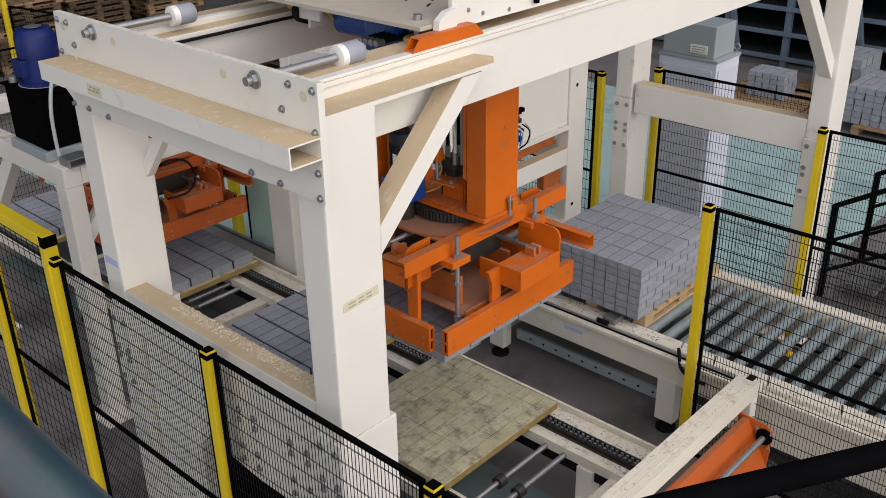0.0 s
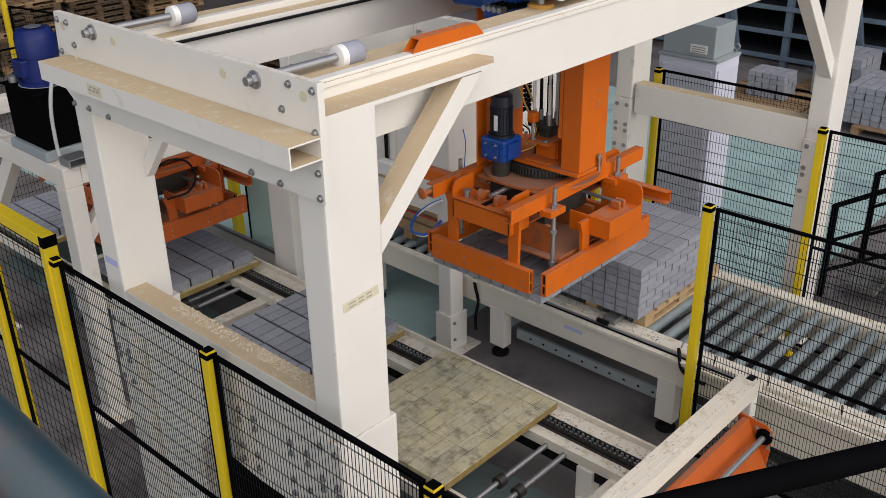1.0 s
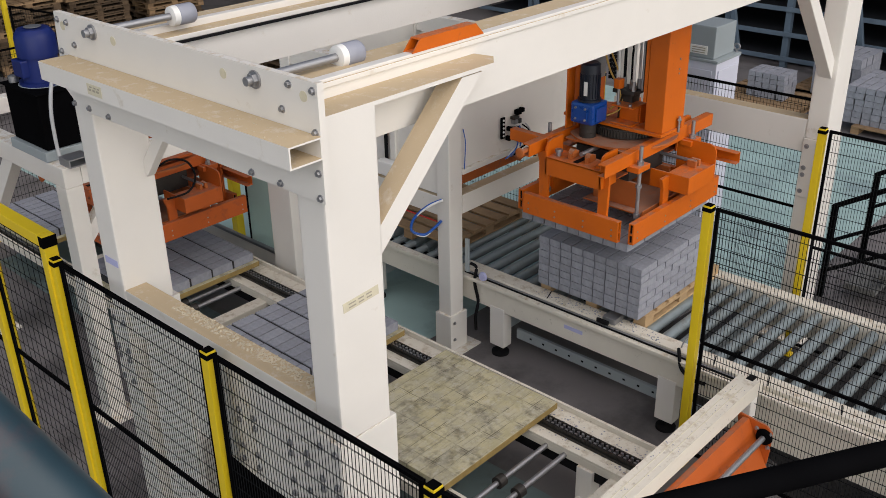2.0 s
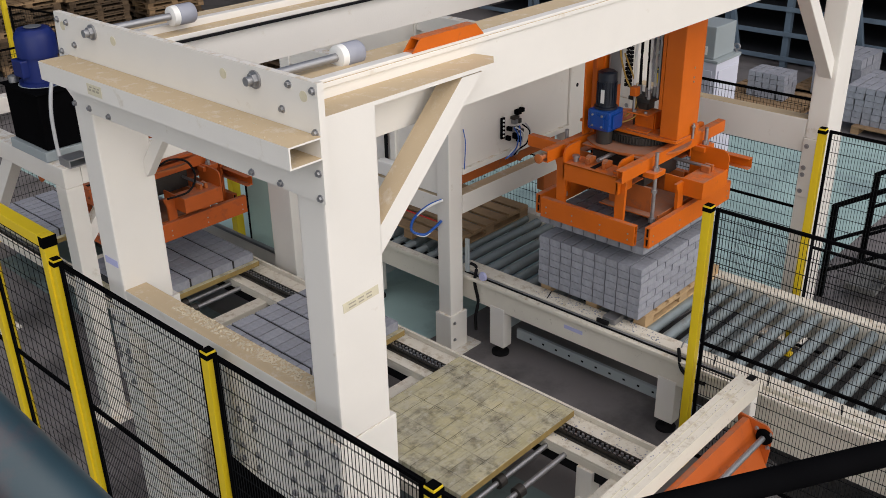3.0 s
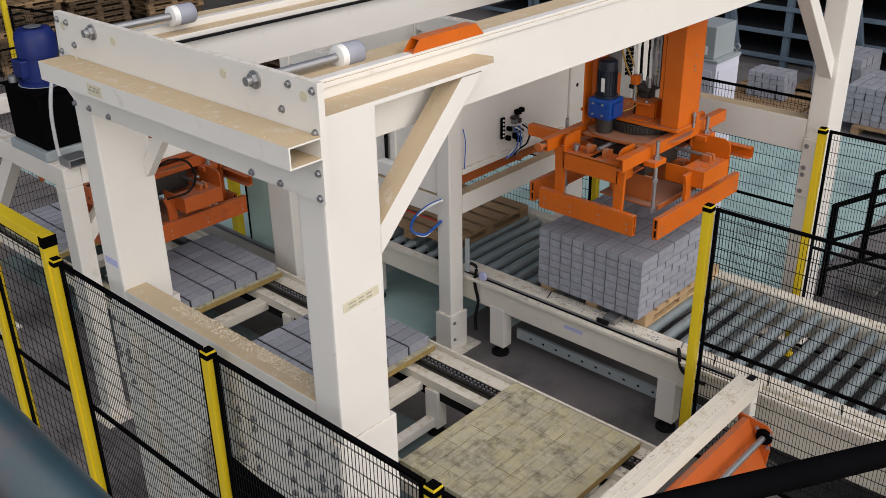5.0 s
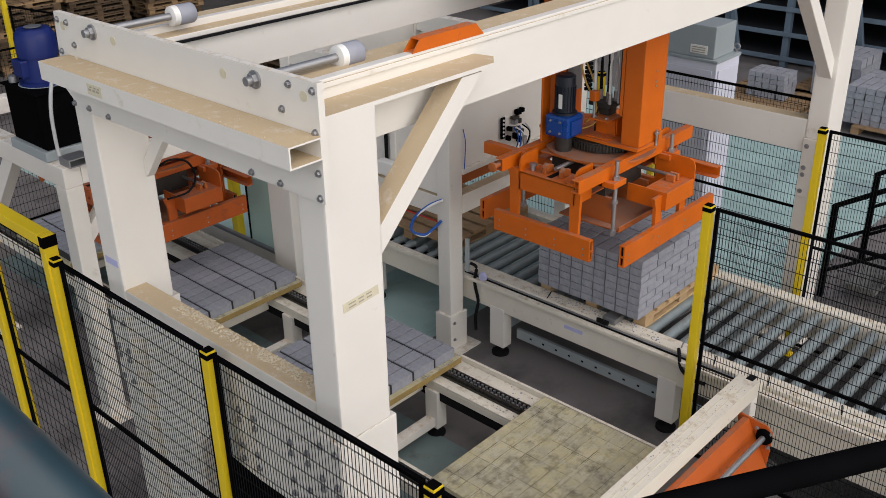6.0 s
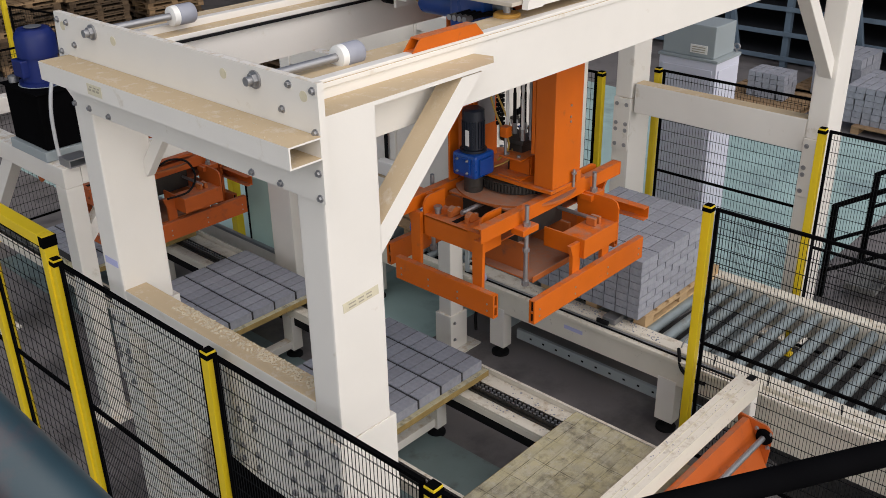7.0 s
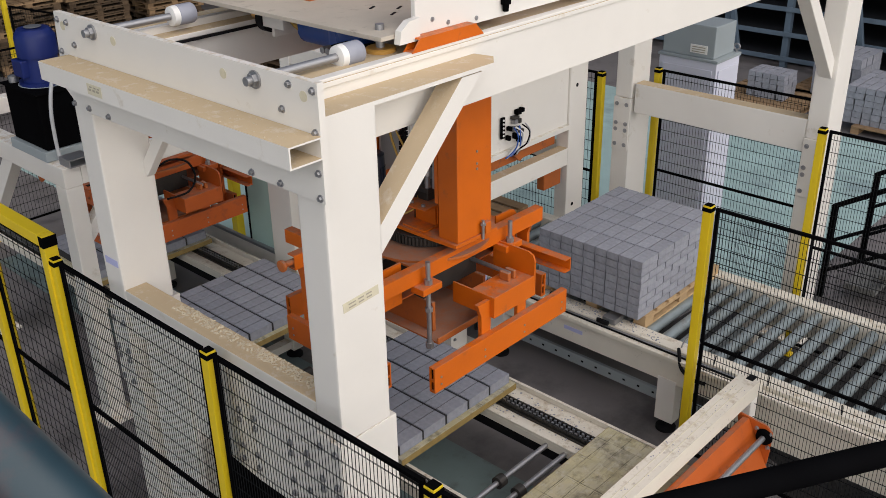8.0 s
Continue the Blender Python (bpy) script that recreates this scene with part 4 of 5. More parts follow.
GRIPPER, JAWS = gripper("block_gripper", "orange hydraulic block gripper hanging from the gantry")


def trolley():
    """Runs along the rails; its origin is over the gripper's centre."""
    t = thing("trolley", "cream trolley carriage running on the gantry rails", "trolley", (0, 3.59, 0))
    bm = B()
    box(bm, -0.93, -0.10, -0.73, 0.73, 3.425, 3.445, 0.003)
    box(bm, 0.45, 1.0, -0.73, 0.73, 3.425, 3.445, 0.003)
    part("deck_plate", bm, DECK, t, "dusty deck plate")
    for y0, y1 in ((-0.74, -0.715), (0.715, 0.74)):
        bm = B()
        box(bm, -0.735, 1.05, y0, y1, 3.40 if y0 < 0 else 3.39, 3.75, 0.003)
        sp = part("side_plate", bm, CLEAN, t)
        if y0 < 0:
            bolts(sp, [(x, y0, z) for x, z in ((-0.63, 3.47), (-0.53, 3.44), (-0.34, 3.425), (-0.1, 3.52), (0.3, 3.5), (0.7, 3.48))], "y", 0.007, 0.006)
    bm = B()
    box(bm, -0.17, -0.13, -0.775, -0.7405, 3.455, 3.485, 0.006)
    lathe(bm, (-0.15, -0.757, 3.425), [(0, 0.014), (0.03, 0.016)], "z", 14)
    part("sensor", bm, BLACK, t, "black limit sensor with an orange top")
    bm = B()
    box(bm, -0.165, -0.135, -0.775, -0.7405, 3.4855, 3.505, 0.005)
    part("sensor_cap", bm, AMBER, t)
    bm = B()
    prism(bm, [(-0.86, 3.405), (-0.737, 3.405), (-0.737, 3.50), (-0.80, 3.495), (-0.85, 3.46)], "y", -0.77, -0.735)
    part("wheel_cover", bm, CLEAN, t)
    for x, y in ((-0.83, -0.62), (-0.66, 0.40)):
        bm = B()
        lathe(bm, (x, y, 3.335), [(0, 0.062), (0.006, 0.068), (0.03, 0.068), (0.036, 0.06)])
        part("guide_roller", bm, AMBER, t, "amber polyurethane guide roller")
        bm = B()
        cyl(bm, (x, y, 3.37), (x, y, 3.47), 0.02, 10)
        part("roller_pin", bm, STEEL, t)
    bm = B()
    box(bm, -0.70, -0.50, 0.28, 0.30, 3.25, 3.425, 0.003)
    box(bm, -0.72, -0.70, 0.18, 0.38, 3.30, 3.425, 0.003)
    part("hanger", bm, CLEAN, t)
    bm = B()
    lathe(bm, (-0.66, 0.34, 3.33), [(0, 0.07), (0.05, 0.07)], "y")
    part("drive_wheel", bm, RUBBER, t)
    bm = B()
    cyl(bm, (-0.6, 0.25, 3.33), (-0.6, -0.45, 3.33), 0.03, 14)
    part("drive_shaft", bm, STEEL, t)
    bm = B()
    box(bm, -0.70, -0.45, -0.36, -0.12, 3.20, 3.42, 0.02)
    cyl(bm, (-0.57, -0.12, 3.30), (-0.57, 0.16, 3.30), 0.08, 20)
    part("drive_motor", bm, BLUE, t, "blue drive motor under the deck")
    for k in range(4):
        bm = B()
        hose(bm, [(-0.80, -0.36 + 0.035 * k, 3.30), (-0.72, -0.37 + 0.035 * k, 3.305), (-0.60, -0.38 + 0.04 * k, 3.30), (-0.45, -0.36 + 0.04 * k, 3.28)], 0.013)
        part("hose", bm, RUBBER, t)
        bm = B()
        cyl(bm, (-0.85, -0.36 + 0.035 * k, 3.30), (-0.80, -0.36 + 0.035 * k, 3.30), 0.016, 8)
        part("hose_fitting", bm, STEEL, t)
    for x, y in ((-0.55, -0.28), (-0.47, -0.38), (-0.58, -0.45), (-0.44, -0.52)):
        bm = B()
        box(bm, -0.03, 0.03, -0.006, 0.006, 0, 0.002, 0, pose(x, y, 3.4455, 0, 0, 28))
        part("slot", bm, RUBBER, t)
    bm = B()
    hose(bm, [(-0.66, 0.24, 3.40), (-0.64, 0.16, 3.30), (-0.55, 0.05, 3.27), (-0.4, -0.05, 3.33), (-0.2, -0.02, 3.36)], 0.012)
    part("cable", bm, HOSEYEL, t)
    bm = B()
    box(bm, -0.10, -0.04, -0.45, 0.45, 3.1, 3.75, 0.004)
    part("mast_guide", bm, RUSTY, t)
    bm = B()
    box(bm, -0.62, -0.58, 0.10, 0.14, 3.445, 3.75, 0.004)
    box(bm, -0.64, -0.56, 0.06, 0.18, 3.445, 3.455, 0.002)
    part("post", bm, RUSTY, t)
    bm = B()
    box(bm, -0.12, 0.5, 0.45, 0.5, 3.445, 3.75, 0.004)
    box(bm, -0.80, -0.12, 0.42, 0.46, 3.60, 3.75, 0.004)
    part("frame", bm, CLEAN, t)
    return t


TROLLEY = trolley()


# ---- static machine over the upstream conveyor ----
def aligner():
    g, jaws = gripper("block_aligner", "worn orange block aligner standing over the board conveyor", False, AGED)
    g.location = (3.93, 7.10, 0.97)
    bm = B()
    hose(bm, [(-0.20, -0.40, 0.60), (-0.10, -0.52, 0.70), (0.04, -0.56, 0.66), (0.09, -0.58, 0.52), (0.02, -0.56, 0.40), (-0.16, -0.52, 0.38)], 0.009)
    part("hose", bm, RUBBER, g, "black looped hose")
    bm = B()
    hose(bm, [(-0.85, -0.45, 0.62), (-0.95, -0.5, 0.55), (-0.95, -0.45, 0.40), (-0.8, -0.35, 0.36)], 0.013)
    part("hose", bm, RUBBER, g, "black looped hose")


aligner()


def machine_frame():
    f = thing("machine_frame", "cream steel frame around the block aligner", "machine frame", (2.7, 6.0, 0))
    o = Vector((2.7, 6.0, 0))

    def P(name, bm, mat, label="", parent=None):
        bmesh.ops.translate(bm, vec=-o, verts=bm.verts[:])
        return part(name, bm, mat, parent or f, label)

    for x, y in ((2.70, 6.02), (2.70, 8.0), (4.68, 6.15), (4.72, 8.0)):
        bm = B()
        box(bm, x, x + 0.13, y, y + (0.15 if x < 3 else 0.3), 0.02, 1.92, 0.008)
        P("column", bm, WHITE)
        bm = B()
        box(bm, x - 0.08, x + 0.2, y - 0.08, y + 0.24, 0, 0.02)
        P("base_plate", bm, WHITE)
    for x in (2.70, 4.70):
        bm = B()
        box(bm, x, x + 0.13, 6.02, 8.15, 1.92, 2.07, 0.008)
        P("top_beam", bm, WHITE)
    for y in (6.02, 8.0):
        bm = B()
        box(bm, 2.832, 4.70, y, y + 0.13, 1.925, 2.06, 0.008)
        P("top_beam", bm, WHITE)
    bm = B()
    beam(bm, (2.80, 6.09, 1.50), (3.20, 6.09, 1.92), 0.09, 0.09, 0.005)
    P("brace", bm, WHITE)
    bm = B()
    beam(bm, (2.765, 6.9, 1.95), (2.765, 7.55, 1.25), 0.09, 0.12, 0.005)
    P("brace", bm, DUSTY)
    bm = B()
    hollow(bm, "y", 5.98, 6.12, 2.74, 2.90, 2.072, 2.13, 0.008)
    P("tube_end", bm, STEEL, "short open steel tube")
    bm = B()
    box(bm, 4.80, 4.82, 6.45, 9.0, 0.30, 0.455, 0.003)
    P("guard_panel", bm, WHITE)
    # pale green sheet added above the sill in place of the brightly lit background
    bm = B()
    box(bm, 4.83, 4.836, 6.46, 6.98, 0.487, 1.9)
    P("backdrop", bm, PANEL, "pale green sheet standing in for the bright background")
    bm = B()
    box(bm, 4.822, 4.84, 6.98, 7.0, 0.487, 1.9)
    P("backdrop_edge", bm, RUBBER)
    bm = B()
    box(bm, 4.79, 4.83, 6.45, 9.0, 0.457, 0.485, 0.003)
    P("guard_rail", bm, STEEL)


machine_frame()


def power_unit():
    p = thing("hydraulic_power_unit", "black oil tank with a dark blue electric motor on top", "power unit", (2.72, 6.2, 2.074))
    bm = B()
    box(bm, -0.03, 0.42, 0.0, 0.52, 0.0, 0.07, 0.006)
    part("drip_tray", bm, GREYBOX, p, "grey steel drip tray")
    bm = B()
    box(bm, 0.0, 0.40, 0.02, 0.50, 0.072, 0.46, 0.01)
    box(bm, -0.02, 0.42, 0.0, 0.52, 0.462, 0.475, 0.004)
    part("oil_tank", bm, BLACK, p, "gloss black oil tank")
    bm = B()
    lathe(bm, (0.18, 0.27, 0.478), [(0, 0.155), (0.022, 0.155), (0.024, 0.128), (0.19, 0.124), (0.192, 0.136), (0.325, 0.136), (0.372, 0.108), (0.376, 0.10)], "z", 40)
    mt = part("motor", bm, NAVY, p, "dark blue motor with fan cowl")
    bm = B()
    lathe(bm, (0.18, 0.27, 0.476), [(0, 0.165), (0.002, 0.165)], "z", 40)
    part("flange_ring", bm, GREYBOX, p)
    bm = B()
    box(bm, 0.02, 0.08, 0.21, 0.35, 0.54, 0.66, 0.012)
    part("terminal_box", bm, NAVY, mt)
    bm = B()
    lathe(bm, (0.18, 0.27, 0.862), [(0, 0.058), (0.003, 0.058)], "z", 24)
    part("fan_grille", bm, STEEL, mt)
    bm = B()
    cyl(bm, (0.05, 0.44, 0.476), (0.05, 0.44, 0.52), 0.035, 16)
    part("filler_cap", bm, STEEL, p)
    bm = B()
    hose(bm, [(0.20, 0.09, 0.56), (0.18, 0.04, 0.60), (0.10, -0.03, 0.55), (0.04, -0.06, 0.35), (0.03, -0.07, 0.1), (0.04, -0.08, -0.02)], 0.013)
    part("cable", bm, HOSEGREY, p, "grey sleeved cable")
    return p


power_unit()


def pallet_magazine():
    f = thing("pallet_magazine", "cream pallet magazine frame with air fittings", "pallet magazine", (5.15, 4.72, 0))
    o = Vector((5.15, 4.72, 0))

    def P(name, bm, mat, label="", parent=None):
        bmesh.ops.translate(bm, vec=-o, verts=bm.verts[:])
        return part(name, bm, mat, parent or f, label)

    for x, y in ((5.15, 4.72), (6.74, 4.72), (5.15, 6.6), (6.74, 6.6)):
        w = 0.155 if x < 6 else 0.26
        bm = B()
        box(bm, x, x + w, y, y + 0.135, 0.30, 2.35, 0.008)
        P("column", bm, WHITE)
        bm = B()
        box(bm, x - 0.025, x + w + 0.025, y - 0.02, y + 0.155, 0.012, 0.35, 0.006)
        P("column_foot", bm, WHITE)
        bm = B()
        box(bm, x - 0.06, x + w + 0.12, y - 0.10, y + 0.2, 0.0, 0.012)
        P("base_plate", bm, WHITE)
        bolts(f, [(x + dx - o.x, y - 0.021 - o.y, z) for dx in (0.02,) for z in (0.12, 0.28)], "y", 0.010)
    for y in (4.72, 6.6):
        bm = B()
        box(bm, 5.307, 6.738, y, y + 0.10, 1.235, 1.40, 0.006)
        P("rail", bm, DUSTY)
        bm = B()
        box(bm, 5.307, 6.738, y + 0.02, y + 0.06, 1.62, 2.30, 0.006)
        box(bm, 5.307, 6.738, y - 0.01, y + 0.07, 1.575, 1.62, 0.004)
        P("housing", bm, WHITE)
    for x in (5.16, 6.76):
        bm = B()
        box(bm, x, x + 0.10, 4.86, 6.6, 1.235, 1.40, 0.006)
        P("rail", bm, DUSTY)
        bm = B()
        box(bm, x, x + 0.10, 4.86, 6.6, 2.18, 2.35, 0.006)
        P("top_rail", bm, WHITE)
    bm = B()
    box(bm, 5.20, 6.9, 5.2, 5.35, 2.35, 2.45, 0.006)
    P("top_rail", bm, WHITE)
    bm = B()
    box(bm, 5.17, 5.20, 5.3, 6.3, 1.42, 2.15, 0.006)
    P("housing", bm, WHITE)
    for z in (0.82, 1.96):
        bm = B()
        cyl(bm, (6.84, 4.7185, z), (6.84, 4.7215, z), 0.018, 16)
        P("hole", bm, RUBBER, "round hole in the column")
    bm = B()
    box(bm, 5.165, 5.1695, 4.865, 5.30, 1.42, 2.15)
    box(bm, 5.14, 5.165, 5.30, 5.36, 1.42, 2.17, 0.004)
    P("side_sheet", bm, WHITE)
    bm = B()
    box(bm, 5.135, 5.1395, 5.38, 5.42, 1.60, 2.16)
    P("cable_duct", bm, RUBBER, "black cable duct")
    bm = B()
    lathe(bm, (5.10, 5.62, 1.86), [(-0.02, 0.02), (-0.018, 0.035), (0.02, 0.035)], "z", 14)
    rg = P("air_regulator", bm, STEEL)
    for k in range(2):
        bm = B()
        hose(bm, [(5.10, 5.60 + 0.04 * k, 1.84), (5.08, 5.59 + 0.05 * k, 1.75), (5.09, 5.58 + 0.03 * k, 1.64), (5.13, 5.56, 1.58)], 0.009)
        P("air_hose", bm, HOSEBLUE, "", rg)
    bm = B()
    box(bm, 5.165, 5.17, 4.87, 6.55, 1.165, 1.178)
    P("edge_strip", bm, RED, "red marking strip")
    # forks and levers
    bm = B()
    box(bm, 5.34, 6.70, 4.84, 4.92, 1.42, 1.50, 0.006)
    prism(bm, [(6.05, 1.50), (6.5, 1.66), (6.62, 1.64), (6.62, 1.60), (6.5, 1.60), (6.12, 1.44)], "y", 4.78, 4.80)
    P("fork", bm, RUSTY, "orange pallet fork")
    bm = B()
    box(bm, 6.45, 6.70, 4.76, 4.84, 1.06, 1.23, 0.008)
    P("fork_drive", bm, RUSTY)
    # valve cluster with blue hoses
    bm = B()
    box(bm, 5.785, 5.83, 4.712, 4.728, 1.74, 1.92, 0.002)
    vm = P("valve_manifold", bm, BLACK, "black pneumatic valve manifold")
    for k in range(5):
        bm = B()
        cyl(bm, (5.807, 4.705, 1.765 + k * 0.033), (5.807, 4.712, 1.765 + k * 0.033), 0.009, 10)
        P("port", bm, WHITEPL, "", vm)
    for x0, x1, z0, z1, mat in ((5.92, 5.99, 1.875, 1.90, DARKSTEEL), (5.97, 6.02, 1.905, 1.945, BLACK), (6.03, 6.06, 1.915, 1.95, BLACK), (5.93, 5.975, 1.835, 1.87, STEEL), (5.985, 6.02, 1.83, 1.87, DARKSTEEL), (5.87, 5.90, 1.79, 1.825, BLACK), (5.915, 5.95, 1.77, 1.81, STEEL), (5.96, 6.01, 1.775, 1.80, BLACK), (6.03, 6.055, 1.73, 1.77, DARKSTEEL), (5.95, 5.98, 1.70, 1.75, BLACK), (5.86, 5.885, 1.71, 1.75, BLACK), (6.0, 6.03, 1.66, 1.71, BLACK)):
        bm = B()
        box(bm, x0, x1, 4.69, 4.735, z0, z1, 0.005)
        P("valve", bm, mat)
    for i, (x, bend) in enumerate(((5.88, 0.02), (5.91, 0.05), (5.95, -0.02), (5.99, 0.06), (5.90, 0.07), (6.03, 0.03))):
        bm = B()
        hose(bm, [(x, 4.66, 1.83), (x + bend, 4.63, 1.76), (x + bend * 0.6, 4.64, 1.66), (x - 0.03, 4.67, 1.60 + 0.006 * i), (x - 0.07, 4.69, 1.57)], 0.006)
        P("air_hose", bm, (HOSEBLUE, HOSEGREY, HOSEBLUE, BLACK, WHITEPL, HOSEGREY)[i])
    for dz, mat, r in ((0, HOSEBLUE, 0.012), (0.012, WHITEPL, 0.010)):
        bm = B()
        hose(bm, [(5.13, 4.78 - dz, 1.40), (5.05, 4.86 - dz, 1.35), (4.98, 4.95, 1.24), (4.97, 4.97, 1.13), (5.04, 4.90, 1.09 - dz), (5.10, 4.84, 1.15), (5.14, 4.80, 1.21)], r)
        P("air_hose", bm, mat)
    bm = B()
    hose(bm, [(5.32, 4.72, 1.95), (5.325, 4.70, 1.85), (5.32, 4.70, 1.75), (5.32, 4.71, 1.62)], 0.004)
    P("air_hose", bm, HOSEBLUE)
    bm = B()
    box(bm, 5.31, 5.33, 4.665, 4.70, 0.72, 1.02, 0.003)
    P("cable_duct", bm, GREYBOX, "grey cable duct")
    bm = B()
    hose(bm, [(5.33, 4.66, 0.80), (5.36, 4.62, 0.76), (5.35, 4.63, 0.62), (5.36, 4.60, 0.45), (5.35, 4.62, 0.30), (5.38, 4.64, 0.15)], 0.014)
    P("cable", bm, RUBBER, "black cable down to the floor")
    bm = B()
    box(bm, 5.02, 5.10, 5.15, 5.40, 1.50, 1.62, 0.01)
    cyl(bm, (5.06, 5.2, 1.56), (5.06, 5.2, 1.45), 0.02, 10)
    P("cylinder", bm, WHITEPL)


pallet_magazine()
pallet((6.05, 5.55, 0.69), 1.1, 1.0, OLDWOOD, "weathered pallet lying on the rollers under the magazine")


# ---- safety fences ----
def fence_panel(parent, a, b, top=1.98, low=0.12, mid=1.02, pitch=0.022, r=0.0014):
    """A framed wire mesh panel between two points in plan, in the parent's space."""
    a, b = Vector((*a, 0)), Vector((*b, 0))
    d = (b - a)
    n = d.length
    u = d.normalized()
    ang = math.atan2(u.y, u.x)
    M0 = Matrix.Translation(a) @ pose(0, 0, 0, 0, 0, math.degrees(ang))
    bm = B()
    for z in (top, mid, low):
        box(bm, 0, n, -0.010, 0.010, z - 0.0095, z + 0.0095, 0, M0)
    for x in (0.0, n - 0.02):
        box(bm, x, x + 0.02, -0.010, 0.010, low + 0.0115, mid - 0.0115, 0, M0)
        box(bm, x, x + 0.02, -0.010, 0.010, mid + 0.0115, top - 0.0115, 0, M0)
    part("panel_frame", bm, BLACK, parent)
    verts, faces = [], []

    def bar(x0, x1, y0, y1, z0, z1):
        k = len(verts)
        verts.extend(M0 @ Vector((x, y, z)) for x in (x0, x1) for y in (y0, y1) for z in (z0, z1))
        faces.extend([tuple(k + i for i in f) for f in ((0, 1, 3, 2), (4, 6, 7, 5), (0, 4, 5, 1), (2, 3, 7, 6))])

    x = 0.02
    while x < n - 0.01:
        bar(x - r, x + r, -r, r, low + 0.01, top - 0.01)
        x += pitch
    z = low + 0.1
    while z < top - 0.03:
        bar(0.0, n, r, r + 0.004, z - 0.0018, z + 0.0018)
        z += 0.1
    me = bpy.data.meshes.new("wire_mesh")
    me.from_pydata(verts, [], faces)
    me.materials.append(WIRE)
    ob = new("wire_mesh", me)
    ob.parent = parent
    tagged(ob, kind="stuff")


def fence_post(parent, x, y, h=2.0, w=0.055):
    bm = B()
    box(bm, x - w / 2, x + w / 2, y - w / 2, y + w / 2, 0.012, h - 0.045, 0.003)
    box(bm, x - w / 2, x + w / 2, y - w / 2, y + w / 2, h - 0.018, h - 0.006, 0.003)
    p = part("post", bm, YELLOW, parent, "yellow square post")
    bm = B()
    box(bm, x - w / 2 - 0.003, x + w / 2 + 0.003, y - w / 2 - 0.003, y + w / 2 + 0.003, h - 0.044, h - 0.019, 0.002)
    box(bm, x - w / 2 + 0.004, x + w / 2 - 0.004, y - w / 2 + 0.004, y + w / 2 - 0.004, h - 0.006, h, 0.002)
    part("post_cap", bm, BLACK, p)
    bm = B()
    box(bm, x - 0.045, x + 0.045, y - 0.045, y + 0.045, 0, 0.011)
    part("foot_plate", bm, YELLOW, p)


def safety_fence(label, posts, panels, **kw):
    f = thing("safety_fence", label, "fence", (0, 0, 0), "safety fences")
    for q in posts:
        fence_post(f, *q)
    for a, b in panels:
        fence_panel(f, a, b, **kw)
    return f


NEAR_FENCE = safety_fence("black wire mesh safety fence with yellow posts along the machine",
                          [(2.07, 4.93), (2.07, 3.46), (2.07, 2.0)], [((2.07, 4.88), (2.07, 3.51)), ((2.07, 3.41), (2.07, 2.05)), ((2.07, 1.95), (2.07, 0.6))], r=0.0013)
bm = B()
box(bm, 2.03, 2.11, 5.02, 7.2, 2.06, 2.13, 0.004)
box(bm, 2.03, 2.11, 4.955, 5.018, 0.012, 2.13, 0.004)
box(bm, 2.03, 2.11, 5.86, 5.93, 0.012, 2.058, 0.004)
part("gate_frame", bm, YELLOW, NEAR_FENCE, "yellow gate frame")
bm = B()
box(bm, 2.027, 2.113, 4.952, 5.0, 2.062, 2.128)
part("gate_end_cap", bm, BLACK, NEAR_FENCE)
fence_panel(NEAR_FENCE, (2.07, 5.85), (2.07, 5.03), 2.03, 0.12, 1.02, 0.07)
fence_panel(NEAR_FENCE, (2.07, 7.2), (2.07, 5.94), 2.03, 0.12, 1.02, 0.07)
safety_fence("black wire mesh fence with yellow post beside the roller conveyor",
             [(5.13, 2.51), (5.13, 0.9)], [((5.13, 2.46), (5.13, 0.95)), ((5.13, 0.85), (5.13, -0.6))], r=0.0014)
safety_fence("black wire mesh fence with yellow post beyond the roller conveyor",
             [(6.98, 2.57), (6.98, 0.9)], [((6.98, 2.52), (6.98, 0.95)), ((6.98, 0.85), (6.98, -0.6))], r=0.0013)
safety_fence("black wire mesh safety fence behind the gantry",
             [(7.65, 4.39), (7.65, 2.75)], [((7.65, 4.34), (7.65, 2.80))], pitch=0.03, r=0.0013)
safety_fence("black wire mesh safety fence behind the pallet magazine",
             [(7.22, 4.72), (7.22, 7.0), (7.22, 9.0)], [((7.22, 4.77), (7.22, 6.95)), ((7.22, 7.05), (7.22, 8.95))], pitch=0.04, r=0.0013)
safety_fence("black wire mesh safety fence behind the aligner",
             [(5.33, 7.93, 2.0, 0.09), (3.6, 9.9), (1.8, 9.9)], [((3.65, 9.9), (5.5, 9.9)), ((1.85, 9.9), (3.55, 9.9))], pitch=0.04, r=0.0013)

safety_fence("black wire mesh fence with yellow post before the pallet piles",
             [(5.1, 12.05, 2.1)], [((5.13, 11.98), (5.42, 10.3))], pitch=0.05, r=0.0015)


